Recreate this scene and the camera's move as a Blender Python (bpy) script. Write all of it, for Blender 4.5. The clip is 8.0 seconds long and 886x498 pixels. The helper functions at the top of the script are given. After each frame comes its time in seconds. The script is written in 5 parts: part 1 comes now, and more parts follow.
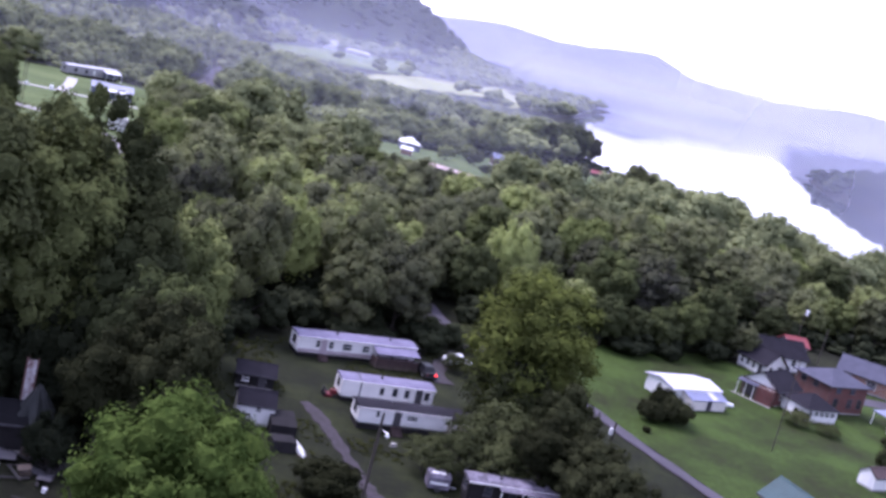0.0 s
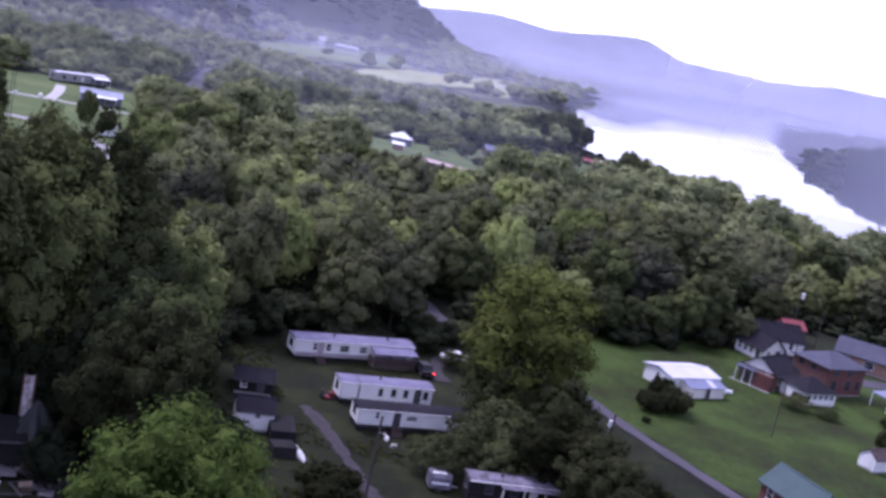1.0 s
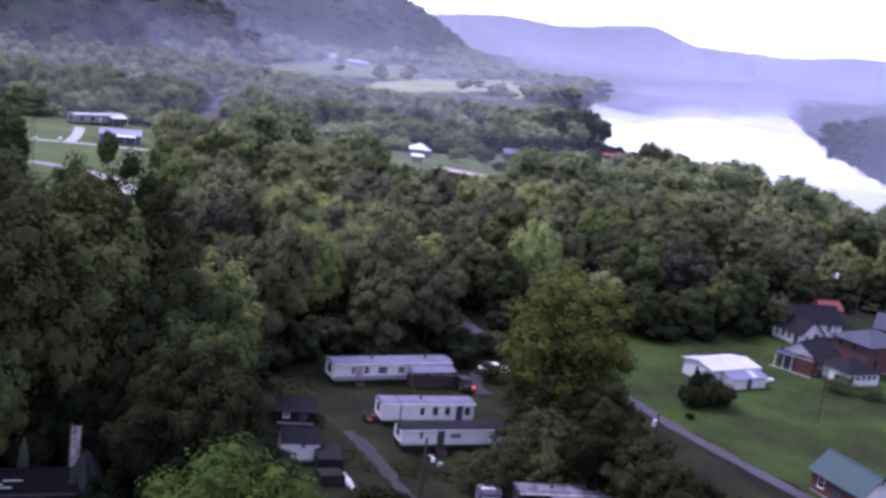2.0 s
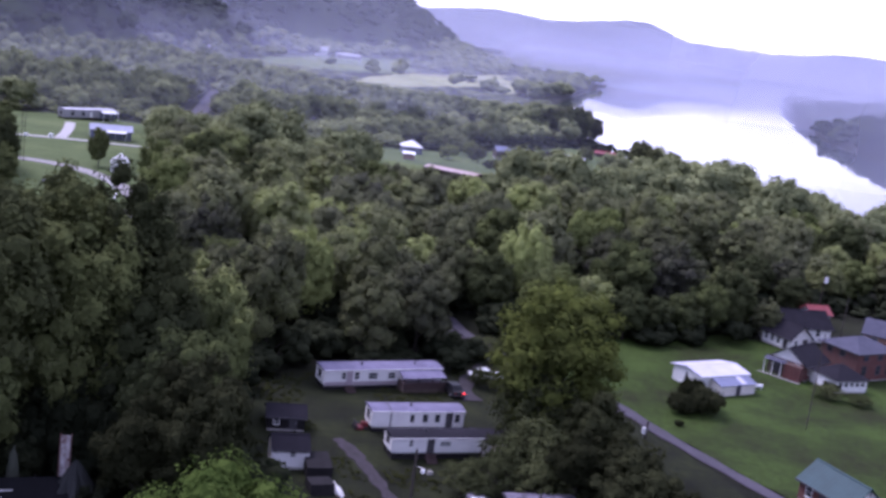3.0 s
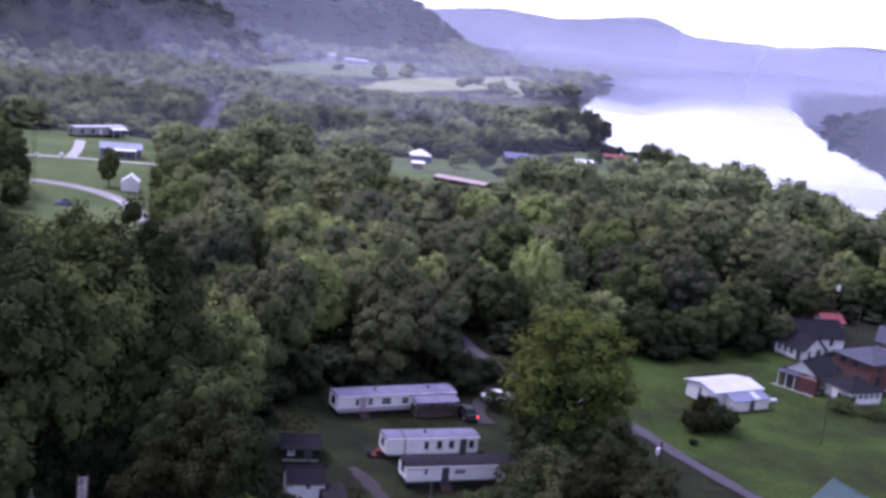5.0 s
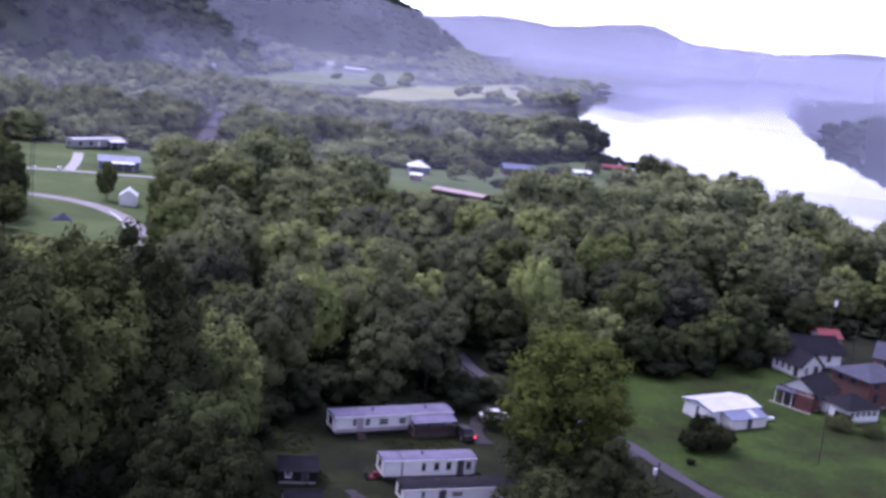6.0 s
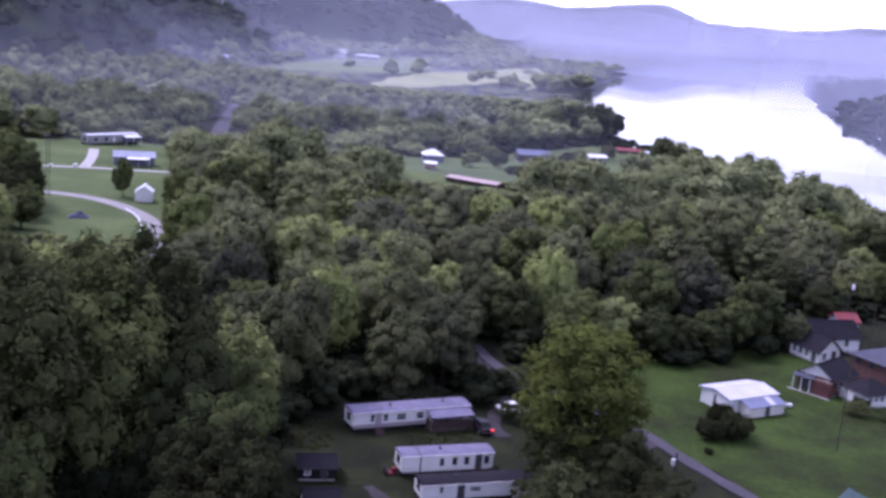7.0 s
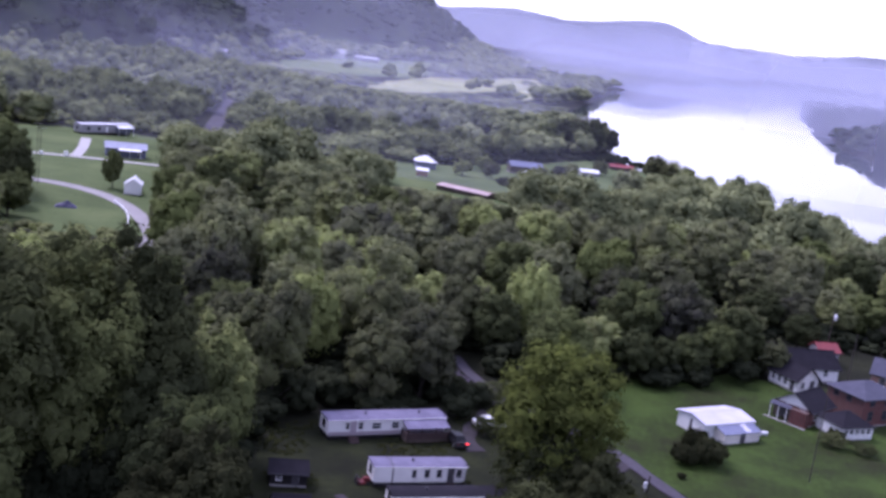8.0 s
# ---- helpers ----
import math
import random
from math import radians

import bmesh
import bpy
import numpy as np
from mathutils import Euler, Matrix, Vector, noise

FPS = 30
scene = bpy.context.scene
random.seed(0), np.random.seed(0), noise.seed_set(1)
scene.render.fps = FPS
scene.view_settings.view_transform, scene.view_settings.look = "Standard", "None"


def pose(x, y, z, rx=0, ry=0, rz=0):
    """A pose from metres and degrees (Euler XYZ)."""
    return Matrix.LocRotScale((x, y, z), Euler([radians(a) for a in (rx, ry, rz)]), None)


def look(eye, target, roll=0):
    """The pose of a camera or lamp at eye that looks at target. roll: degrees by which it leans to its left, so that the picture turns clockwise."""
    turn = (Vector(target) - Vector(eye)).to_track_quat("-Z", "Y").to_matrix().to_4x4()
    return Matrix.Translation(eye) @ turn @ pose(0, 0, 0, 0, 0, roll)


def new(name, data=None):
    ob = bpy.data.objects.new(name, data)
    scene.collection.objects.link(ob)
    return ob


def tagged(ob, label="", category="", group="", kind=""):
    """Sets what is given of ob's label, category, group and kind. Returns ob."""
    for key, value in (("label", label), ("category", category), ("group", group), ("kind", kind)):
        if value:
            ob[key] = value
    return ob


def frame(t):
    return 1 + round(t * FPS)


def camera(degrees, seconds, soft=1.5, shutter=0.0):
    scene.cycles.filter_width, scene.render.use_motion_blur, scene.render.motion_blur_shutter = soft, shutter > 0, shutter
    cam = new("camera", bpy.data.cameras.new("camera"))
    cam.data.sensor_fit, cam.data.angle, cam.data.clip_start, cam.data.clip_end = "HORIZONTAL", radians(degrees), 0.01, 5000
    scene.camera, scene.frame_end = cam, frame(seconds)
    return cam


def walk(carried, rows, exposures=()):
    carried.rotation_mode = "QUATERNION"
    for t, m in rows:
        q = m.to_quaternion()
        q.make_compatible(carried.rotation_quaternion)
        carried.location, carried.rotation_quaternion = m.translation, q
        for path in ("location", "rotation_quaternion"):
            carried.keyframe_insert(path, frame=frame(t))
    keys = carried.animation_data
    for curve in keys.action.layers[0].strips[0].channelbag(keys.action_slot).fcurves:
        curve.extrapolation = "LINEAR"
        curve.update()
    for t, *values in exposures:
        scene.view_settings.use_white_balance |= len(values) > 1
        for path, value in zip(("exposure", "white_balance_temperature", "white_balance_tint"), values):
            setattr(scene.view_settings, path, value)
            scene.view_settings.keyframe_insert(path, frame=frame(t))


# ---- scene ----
cam = camera(42.9, 8.0, soft=3.2)
PATH = [
    (0, (0.715, -0.056, 43.565), (0.691, 1.909, 43.191), 14.4),
    (0.1, (0.872, -0.351, 43.502), (0.817, 1.613, 43.129), 11.5),
    (0.2, (1.006, -0.414, 43.601), (0.918, 1.549, 43.224), 8.4),
    (0.3, (1.257, -0.456, 43.712), (1.164, 1.506, 43.337), 7.7),
    (0.4, (1.425, -0.423, 43.821), (1.36, 1.539, 43.442), 10.7),
    (0.5, (1.425, -0.349, 43.912), (1.39, 1.615, 43.533), 13.6),
    (0.6, (1.331, -0.362, 44.05), (1.328, 1.602, 43.672), 17.1),
    (0.7, (1.256, -0.157, 44.215), (1.264, 1.807, 43.837), 18.3),
    (0.8, (1.013, -0.126, 44.248), (1.027, 1.839, 43.874), 17.7),
    (0.9, (0.922, -0.1, 44.315), (0.929, 1.863, 43.937), 16.2),
    (1, (0.832, 0.045, 44.485), (0.818, 2.007, 44.098), 12.4),
    (1.1, (0.657, 0.052, 44.55), (0.631, 2.014, 44.164), 10.6),
    (1.2, (0.669, -0.023, 44.638), (0.625, 1.938, 44.248), 8.7),
    (1.3, (0.665, -0.029, 44.77), (0.613, 1.932, 44.376), 8.0),
    (1.4, (0.676, 0.065, 44.927), (0.616, 2.025, 44.534), 7.3),
    (1.5, (0.671, 0.096, 45.045), (0.607, 2.056, 44.65), 7.1),
    (1.7, (0.576, -0.004, 45.281), (0.51, 1.957, 44.895), 7.2),
    (2.8, (0.104, 0.125, 46.974), (0.06, 2.086, 46.585), 7.6),
    (3, (0.096, 0.229, 47.339), (0.052, 2.189, 46.943), 7.8),
    (3.5, (-0.034, 0.422, 48.083), (-0.093, 2.381, 47.686), 7.4),
    (4, (-0.1, 0.546, 48.816), (-0.165, 2.507, 48.428), 7.0),
    (4.2, (-0.119, 0.57, 49.161), (-0.179, 2.532, 48.775), 7.0),
    (5.3, (-0.171, 0.542, 51.076), (-0.236, 2.5, 50.674), 6.2),
    (5.5, (-0.178, 0.644, 51.515), (-0.242, 2.602, 51.113), 6.1),
    (6, (-0.172, 0.762, 52.231), (-0.235, 2.723, 51.844), 6.4),
    (6.5, (-0.011, 0.706, 52.922), (-0.099, 2.661, 52.512), 5.6),
    (7, (0.065, 0.765, 53.625), (-0.025, 2.719, 53.208), 5.1),
    (7.5, (0.332, 0.848, 54.149), (0.238, 2.803, 53.734), 5.2),
    (8, (0.649, 1.01, 54.527), (0.576, 2.967, 54.121), 8.2),
]
walk(cam, [(t, look(eye, target, roll)) for t, eye, target, roll in PATH],
     [(0, 0.81, 5440, 36), (0.3, 0.62, 5360, 38), (0.5, 0.55, 5400, 39), (1.0, 0.35, 5370, 40), (1.5, 0.28, 5340, 41), (8, 0.28, 5340, 41)])

# ---- light: hazy daylight, pale sky brightest low down, a veiled sun high to one side ----
SUN_FROM = Vector((-0.50, 0.34, 0.80)).normalized()
world = bpy.data.worlds.new("sky")
scene.world = world
world.use_nodes = True
wn = world.node_tree
sky = wn.nodes.new("ShaderNodeTexSky")
sky.sky_type = 'NISHITA'
sky.sun_disc = False
sky.sun_elevation = math.asin(SUN_FROM.z)
sky.sun_rotation = math.atan2(SUN_FROM.x, SUN_FROM.y)
sky.dust_density = 1.5
sky.air_density = 1.0
sky.ozone_density = 1.0
wn.links.new(sky.outputs[0], wn.nodes["Background"].inputs[0])
wn.nodes["Background"].inputs[1].default_value = 0.06
overcast = wn.nodes.new("ShaderNodeBackground")
overcast.inputs[0].default_value = (0.97, 0.98, 1.0, 1)
overcast.inputs[1].default_value = 0.66
up = wn.nodes.new("ShaderNodeSeparateXYZ")
wn.links.new(wn.nodes.new("ShaderNodeTexCoord").outputs["Generated"], up.inputs[0])
def sky_ramp(stops):
    """Brightness of the cloud veil by height."""
    r = wn.nodes.new("ShaderNodeValToRGB")
    e = r.color_ramp.elements
    while len(e) < len(stops):
        e.new(0.5)
    for el, (p, c) in zip(e, stops):
        el.position, el.color = p, (*c, 1)
    wn.links.new(up.outputs[2], r.inputs[0])
    return r.outputs[0]


# the morning glow lies low over the river valley; the sky behind the camera is plain
glow = sky_ramp([(0.0, (3.9, 3.9, 3.95)), (0.12, (3.0, 3.0, 3.05)), (0.22, (0.80, 0.81, 0.85)), (1.0, (1.45, 1.47, 1.53))])
plain = sky_ramp([(0.0, (0.55, 0.55, 0.60)), (0.22, (0.62, 0.63, 0.67)), (1.0, (1.45, 1.47, 1.53))])
side = wn.nodes.new("ShaderNodeVectorMath")
side.operation = 'DOT_PRODUCT'
side.inputs[1].default_value = (0.10, 0.995, 0.0)
wn.links.new(up.inputs[0].links[0].from_socket, side.inputs[0])
turn = wn.nodes.new("ShaderNodeMapRange")
turn.interpolation_type = 'SMOOTHSTEP'
turn.inputs[1].default_value, turn.inputs[2].default_value = 0.05, 0.80
wn.links.new(side.outputs["Value"], turn.inputs[0])
veil = wn.nodes.new("ShaderNodeMixRGB")
wn.links.new(turn.outputs[0], veil.inputs[0])
wn.links.new(plain, veil.inputs[1])
wn.links.new(glow, veil.inputs[2])
wn.links.new(veil.outputs[0], overcast.inputs[0])
both = wn.nodes.new("ShaderNodeAddShader")
wn.links.new(wn.nodes["Background"].outputs[0], both.inputs[0])
wn.links.new(overcast.outputs[0], both.inputs[1])
wn.links.new(both.outputs[0], wn.nodes["World Output"].inputs["Surface"])
sun = new("sun", bpy.data.lights.new("sun", 'SUN'))
sun.data.energy, sun.data.angle, sun.data.color = 3.0, radians(22), (1.0, 0.955, 0.86)
sun.matrix_world = look((0, 0, 0), -SUN_FROM)


# ---- materials ----
def shader(name):
    m = bpy.data.materials.new(name)
    m.use_nodes = True
    nt = m.node_tree
    return m, nt, nt.nodes["Principled BSDF"]


def node(nt, kind, **values):
    n = nt.nodes.new(kind)
    for key, v in values.items():
        n.inputs[key].default_value = v
    return n


def ramp(nt, fac, stops):
    r = nt.nodes.new("ShaderNodeValToRGB")
    e = r.color_ramp.elements
    while len(e) < len(stops):
        e.new(0.5)
    for el, (p, c) in zip(e, stops):
        el.position, el.color = p, (*c, 1)
    nt.links.new(fac, r.inputs[0])
    return r.outputs[0]


def math_node(nt, op, a, b):
    n = nt.nodes.new("ShaderNodeMath")
    n.operation = op
    for k, v in enumerate((a, b)):
        if isinstance(v, (int, float)):
            n.inputs[k].default_value = v
        else:
            nt.links.new(v, n.inputs[k])
    return n.outputs[0]


def noise_fac(nt, scale, detail=4.0, rough=0.6, coord="Object"):
    if coord == "world":
        src = nt.nodes.new("ShaderNodeNewGeometry").outputs["Position"]
    else:
        src = nt.nodes.new("ShaderNodeTexCoord").outputs["Object"]
    n = node(nt, "ShaderNodeTexNoise", Scale=scale, Detail=detail, Roughness=rough)
    nt.links.new(src, n.inputs["Vector"])
    return n.outputs["Fac"]


def surf(name, light, dark, grain=6.0, stain=0.5, rough=0.7, metal=0.0, bump=0.15, weather=0.5, spec=0.4):
    """A weathered surface: two colours mixed by broad stains and fine grain, with a fine relief."""
    m, nt, p = shader(name)
    a = noise_fac(nt, stain, 5.0)
    b = noise_fac(nt, grain, 6.0, 0.7)
    fac = math_node(nt, 'ADD', math_node(nt, 'MULTIPLY', a, weather), math_node(nt, 'MULTIPLY', b, 1 - weather))
    nt.links.new(ramp(nt, fac, [(0.32, dark), (0.62, light)]), p.inputs["Base Color"])
    p.inputs["Roughness"].default_value = rough
    p.inputs["Metallic"].default_value = metal
    p.inputs["Specular IOR Level"].default_value = spec
    bp = node(nt, "ShaderNodeBump", Strength=bump, Distance=0.05)
    nt.links.new(b, bp.inputs["Height"])
    nt.links.new(bp.outputs[0], p.inputs["Normal"])
    return m


def ribbed(name, light, dark, pitch, axis, rough=0.45, metal=0.0, stain=0.4):
    """Painted sheet or lap siding with ribs every pitch metres along one axis (0 x, 1 y, 2 z)."""
    m, nt, p = shader(name)
    a = noise_fac(nt, stain, 5.0)
    g = noise_fac(nt, 5.0, 5.0)
    fac = math_node(nt, 'ADD', math_node(nt, 'MULTIPLY', a, 0.6), math_node(nt, 'MULTIPLY', g, 0.4))
    nt.links.new(ramp(nt, fac, [(0.3, dark), (0.6, light)]), p.inputs["Base Color"])
    p.inputs["Roughness"].default_value, p.inputs["Metallic"].default_value = rough, metal
    p.inputs["Specular IOR Level"].default_value = 0.25
    xyz = nt.nodes.new("ShaderNodeSeparateXYZ")
    nt.links.new(nt.nodes.new("ShaderNodeTexCoord").outputs["Object"], xyz.inputs[0])
    saw = math_node(nt, 'PINGPONG', xyz.outputs[axis], pitch)
    bp = node(nt, "ShaderNodeBump", Strength=0.5, Distance=0.04)
    nt.links.new(math_node(nt, 'MULTIPLY', saw, 1 / pitch), bp.inputs["Height"])
    nt.links.new(bp.outputs[0], p.inputs["Normal"])
    return m


def brickwork(name, a, b, mortar):
    m, nt, p = shader(name)
    tc = nt.nodes.new("ShaderNodeTexCoord").outputs["Object"]
    mp = node(nt, "ShaderNodeMapping", Rotation=(radians(90), 0, 0))
    nt.links.new(tc, mp.inputs[0])
    t = node(nt, "ShaderNodeTexBrick", Color1=(*a, 1), Color2=(*b, 1), Mortar=(*mortar, 1), Scale=1.0)
    t.inputs["Brick Width"].default_value, t.inputs["Row Height"].default_value = 0.22, 0.075
    t.inputs["Mortar Size"].default_value = 0.012
    nt.links.new(mp.outputs[0], t.inputs["Vector"])
    mix = nt.nodes.new("ShaderNodeMixRGB")
    mix.blend_type = 'MULTIPLY'
    mix.inputs[0].default_value = 0.6
    nt.links.new(t.outputs["Color"], mix.inputs[1])
    nt.links.new(ramp(nt, noise_fac(nt, 0.7, 5.0), [(0.3, (0.55, 0.5, 0.5)), (0.65, (1, 1, 1))]), mix.inputs[2])
    nt.links.new(mix.outputs[0], p.inputs["Base Color"])
    p.inputs["Roughness"].default_value = 0.85
    return m


def leaf(name, dark, mid, light, patch=0.09, joined=False):
    """Foliage: colour varies from tree to tree, from clump to clump and from leaf to leaf; light passes through."""
    m, nt, p = shader(name)
    nt.nodes.remove(p)
    out = nt.nodes["Material Output"]
    isl = nt.nodes.new("ShaderNodeNewGeometry").outputs["Random Per Island"]
    per = nt.nodes.new("ShaderNodeObjectInfo").outputs["Random"]
    n1 = noise_fac(nt, patch, 2.0, 0.5, "world")
    n2 = noise_fac(nt, 0.7, 3.0, 0.6, "world")
    if joined:
        per = noise_fac(nt, 0.085, 1.0, 0.3, "world")
    f = math_node(nt, 'ADD', math_node(nt, 'MULTIPLY', n1, 0.4 if joined else 0.5), math_node(nt, 'MULTIPLY', per, 0.46 if joined else 0.36))
    f = math_node(nt, 'ADD', f, math_node(nt, 'MULTIPLY', isl, 0.10))
    f = math_node(nt, 'ADD', f, math_node(nt, 'MULTIPLY', n2, 0.19))
    col = ramp(nt, f, [(0.36, dark), (0.56, mid), (0.76, light)] if joined else [(0.3, dark), (0.58, mid), (0.85, light)])
    d = nt.nodes.new("ShaderNodeBsdfDiffuse")
    t = nt.nodes.new("ShaderNodeBsdfTranslucent")
    mix = node(nt, "ShaderNodeMixShader", Fac=0.20)
    for s in (d, t):
        nt.links.new(col, s.inputs["Color"])
    nt.links.new(d.outputs[0], mix.inputs[1])
    nt.links.new(t.outputs[0], mix.inputs[2])
    nt.links.new(mix.outputs[0], out.inputs["Surface"])
    return m


# LEAF, MID and DARK ramps paint shadow grey-blue and highlight green into the leaves
LEAF = leaf("leaf_green", (0.081, 0.082, 0.063), (0.164, 0.175, 0.086), (0.296, 0.340, 0.114))
# Mid, dark and dull leaves partly carry the wood's shade in their colour
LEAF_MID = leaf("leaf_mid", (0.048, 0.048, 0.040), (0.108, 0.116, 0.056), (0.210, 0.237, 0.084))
# Near-black leaves: the deep shade under the trees is put into this colour
LEAF_SHADE = leaf("leaf_deep_shade", (0.009, 0.011, 0.008), (0.020, 0.024, 0.014), (0.043, 0.049, 0.027))
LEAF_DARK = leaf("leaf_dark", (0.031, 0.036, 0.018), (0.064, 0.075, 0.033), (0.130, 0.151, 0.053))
LEAF_BRIGHT = leaf("leaf_bright", (0.011, 0.018, 0.005), (0.035, 0.056, 0.013), (0.113, 0.156, 0.038), 0.45)
LEAF_YELLOW = leaf("leaf_yellow", (0.056, 0.066, 0.020), (0.140, 0.164, 0.038), (0.280, 0.315, 0.070), 0.3)
LEAF_FRESH = leaf("leaf_fresh", (0.069, 0.082, 0.032), (0.151, 0.177, 0.061), (0.272, 0.308, 0.105))
LEAF_OLIVE = leaf("leaf_olive", (0.024, 0.029, 0.013), (0.053, 0.060, 0.027), (0.101, 0.112, 0.048), 0.35)
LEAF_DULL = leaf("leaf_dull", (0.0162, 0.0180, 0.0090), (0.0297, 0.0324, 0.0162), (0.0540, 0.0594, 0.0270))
# Far woods: distance haze is put into the colour by paler leaves
LEAF_HAZED = leaf("leaf_hazed", (0.058, 0.069, 0.036), (0.162, 0.180, 0.090), (0.291, 0.313, 0.145), 0.03, True)
LEAF_HILL = leaf("leaf_hill", (0.011, 0.015, 0.010), (0.036, 0.047, 0.028), (0.084, 0.100, 0.056), 0.02, True)
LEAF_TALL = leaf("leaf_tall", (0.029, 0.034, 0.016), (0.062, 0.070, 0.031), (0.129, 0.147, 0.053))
LEAF_WITHERED = leaf("leaf_withered", (0.153, 0.142, 0.11), (0.258, 0.243, 0.19), (0.382, 0.364, 0.30), 0.4)
LEAF_GRASS = leaf("grass_tuft", (0.020, 0.023, 0.009), (0.032, 0.036, 0.013), (0.051, 0.056, 0.018), 0.2)
BARK = surf("bark", (0.055, 0.046, 0.038), (0.022, 0.019, 0.015), 9, 2, 0.9, bump=0.6)


def grassy(name, a, b, c, patch=0.05, bump=0.6):
    m, nt, p = shader(name)
    n1 = noise_fac(nt, patch, 6.0, 0.62, "world")
    n2 = noise_fac(nt, 1.3, 6.0, 0.75, "world")
    f = math_node(nt, 'ADD', math_node(nt, 'MULTIPLY', n1, 0.6), math_node(nt, 'MULTIPLY', n2, 0.4))
    nt.links.new(ramp(nt, f, [(0.40, a), (0.5, b), (0.60, c)]), p.inputs["Base Color"])
    p.inputs["Roughness"].default_value = 0.95
    p.inputs["Specular IOR Level"].default_value = 0.15
    bp = node(nt, "ShaderNodeBump", Strength=bump, Distance=0.3)
    nt.links.new(n2, bp.inputs["Height"])
    nt.links.new(bp.outputs[0], p.inputs["Normal"])
    return m


# Grass lowered to near-black: shade under the trees is put into it
GROUND = grassy("ground_shade_grass", (0.006, 0.006, 0.003), (0.010, 0.011, 0.005), (0.018, 0.020, 0.008))
LAWN = grassy("lawn_grass", (0.0171, 0.0189, 0.0054), (0.0243, 0.0396, 0.0063), (0.0396, 0.0657, 0.0108), 0.085, 0.5)
MEADOW = grassy("meadow_grass", (0.054, 0.074, 0.026), (0.072, 0.098, 0.034), (0.098, 0.122, 0.046), 0.05, 0.3)
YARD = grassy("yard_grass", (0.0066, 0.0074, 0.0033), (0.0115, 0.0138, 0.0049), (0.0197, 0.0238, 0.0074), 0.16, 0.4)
HAY = grassy("hay_field", (0.20, 0.22, 0.10), (0.28, 0.29, 0.14), (0.34, 0.34, 0.18), 0.012, 0.3)
PASTURE = grassy("pasture", (0.090, 0.118, 0.048), (0.130, 0.160, 0.064), (0.180, 0.205, 0.090), 0.015, 0.3)
HILL = grassy("wooded_slope", (0.016, 0.022, 0.013), (0.026, 0.035, 0.018), (0.040, 0.052, 0.026), 0.03, 1.0)
ASPHALT = surf("asphalt", (0.060, 0.051, 0.068), (0.028, 0.025, 0.032), 4, 0.15, 0.9, bump=0.2)
GRAVEL = surf("gravel", (0.0390, 0.0292, 0.0398), (0.0112, 0.0112, 0.0075), 2.2, 0.8, 0.95, bump=0.6)
VERGE = surf("purple_gravel", (0.060, 0.045, 0.066), (0.030, 0.025, 0.034), 2.5, 0.4, 0.95, bump=0.5)
CONCRETE = surf("concrete", (0.38, 0.36, 0.35), (0.27, 0.26, 0.25), 5, 0.3, 0.9)
OLD_CONCRETE = surf("old_concrete", (0.27, 0.25, 0.25), (0.18, 0.17, 0.17), 4, 0.2, 0.9)
WHITE_SIDING = ribbed("white_siding", (0.80, 0.79, 0.79), (0.62, 0.61, 0.62), 0.1, 2)
WHITE_METAL = ribbed("white_sheet_metal", (0.80, 0.80, 0.82), (0.66, 0.66, 0.68), 0.15, 0, 0.4)
CREAM_SIDING = ribbed("cream_siding", (0.68, 0.64, 0.60), (0.50, 0.47, 0.45), 0.1, 2)
GREY_SIDING = ribbed("grey_siding", (0.34, 0.33, 0.35), (0.25, 0.24, 0.26), 0.1, 2)
GREY_METAL = ribbed("weathered_roof_metal", (0.50, 0.50, 0.54), (0.34, 0.33, 0.37), 0.2, 0, 0.5, 0.0)
TRAILER_ROOF = ribbed("trailer_roof_metal", (0.165, 0.150, 0.225), (0.085, 0.078, 0.125), 0.5, 0, 0.7, 0.0, 0.7)
LIGHT_METAL = ribbed("pale_roof_metal", (0.52, 0.50, 0.60), (0.38, 0.37, 0.45), 0.25, 0, 0.5, 0.0)
BLUE_METAL = ribbed("blue_grey_roof_metal", (0.17, 0.18, 0.27), (0.11, 0.12, 0.18), 0.25, 0, 0.45)
DULL_BLUE = ribbed("dull_blue_roof_metal", (0.30, 0.31, 0.40), (0.20, 0.21, 0.28), 0.25, 0, 0.5)
GREEN_METAL = ribbed("green_roof_metal", (0.022, 0.056, 0.062), (0.014, 0.038, 0.042), 0.25, 0, 0.6)
RED_METAL = ribbed("red_roof_metal", (0.24, 0.048, 0.052), (0.15, 0.035, 0.04), 0.25, 0, 0.5)
RUST_METAL = surf("rusty_sheet_metal", (0.42, 0.33, 0.33), (0.26, 0.16, 0.14), 1.5, 0.25, 0.7)
RED_BROWN = surf("red_brown_boards", (0.19, 0.095, 0.085), (0.08, 0.04, 0.036), 3, 0.8, 0.85)
PEELED = surf("peeling_white_paint", (0.62, 0.60, 0.62), (0.13, 0.055, 0.045), 2.2, 1.1, 0.8, weather=0.6)
STRIPED_METAL = surf("patched_roof_metal", (0.19, 0.17, 0.22), (0.03, 0.027, 0.034), 1.6, 0.8, 0.7, spec=0.2)
DARK_SHINGLE = surf("dark_shingle", (0.020, 0.018, 0.025), (0.010, 0.009, 0.013), 8, 0.6, 0.95, bump=0.4, spec=0.15)
GREY_SHINGLE = surf("grey_shingle", (0.085, 0.085, 0.115), (0.050, 0.050, 0.072), 8, 0.6, 0.95, bump=0.4, spec=0.15)
BRICK = brickwork("red_brick", (0.15, 0.042, 0.036), (0.11, 0.03, 0.027), (0.12, 0.075, 0.065))
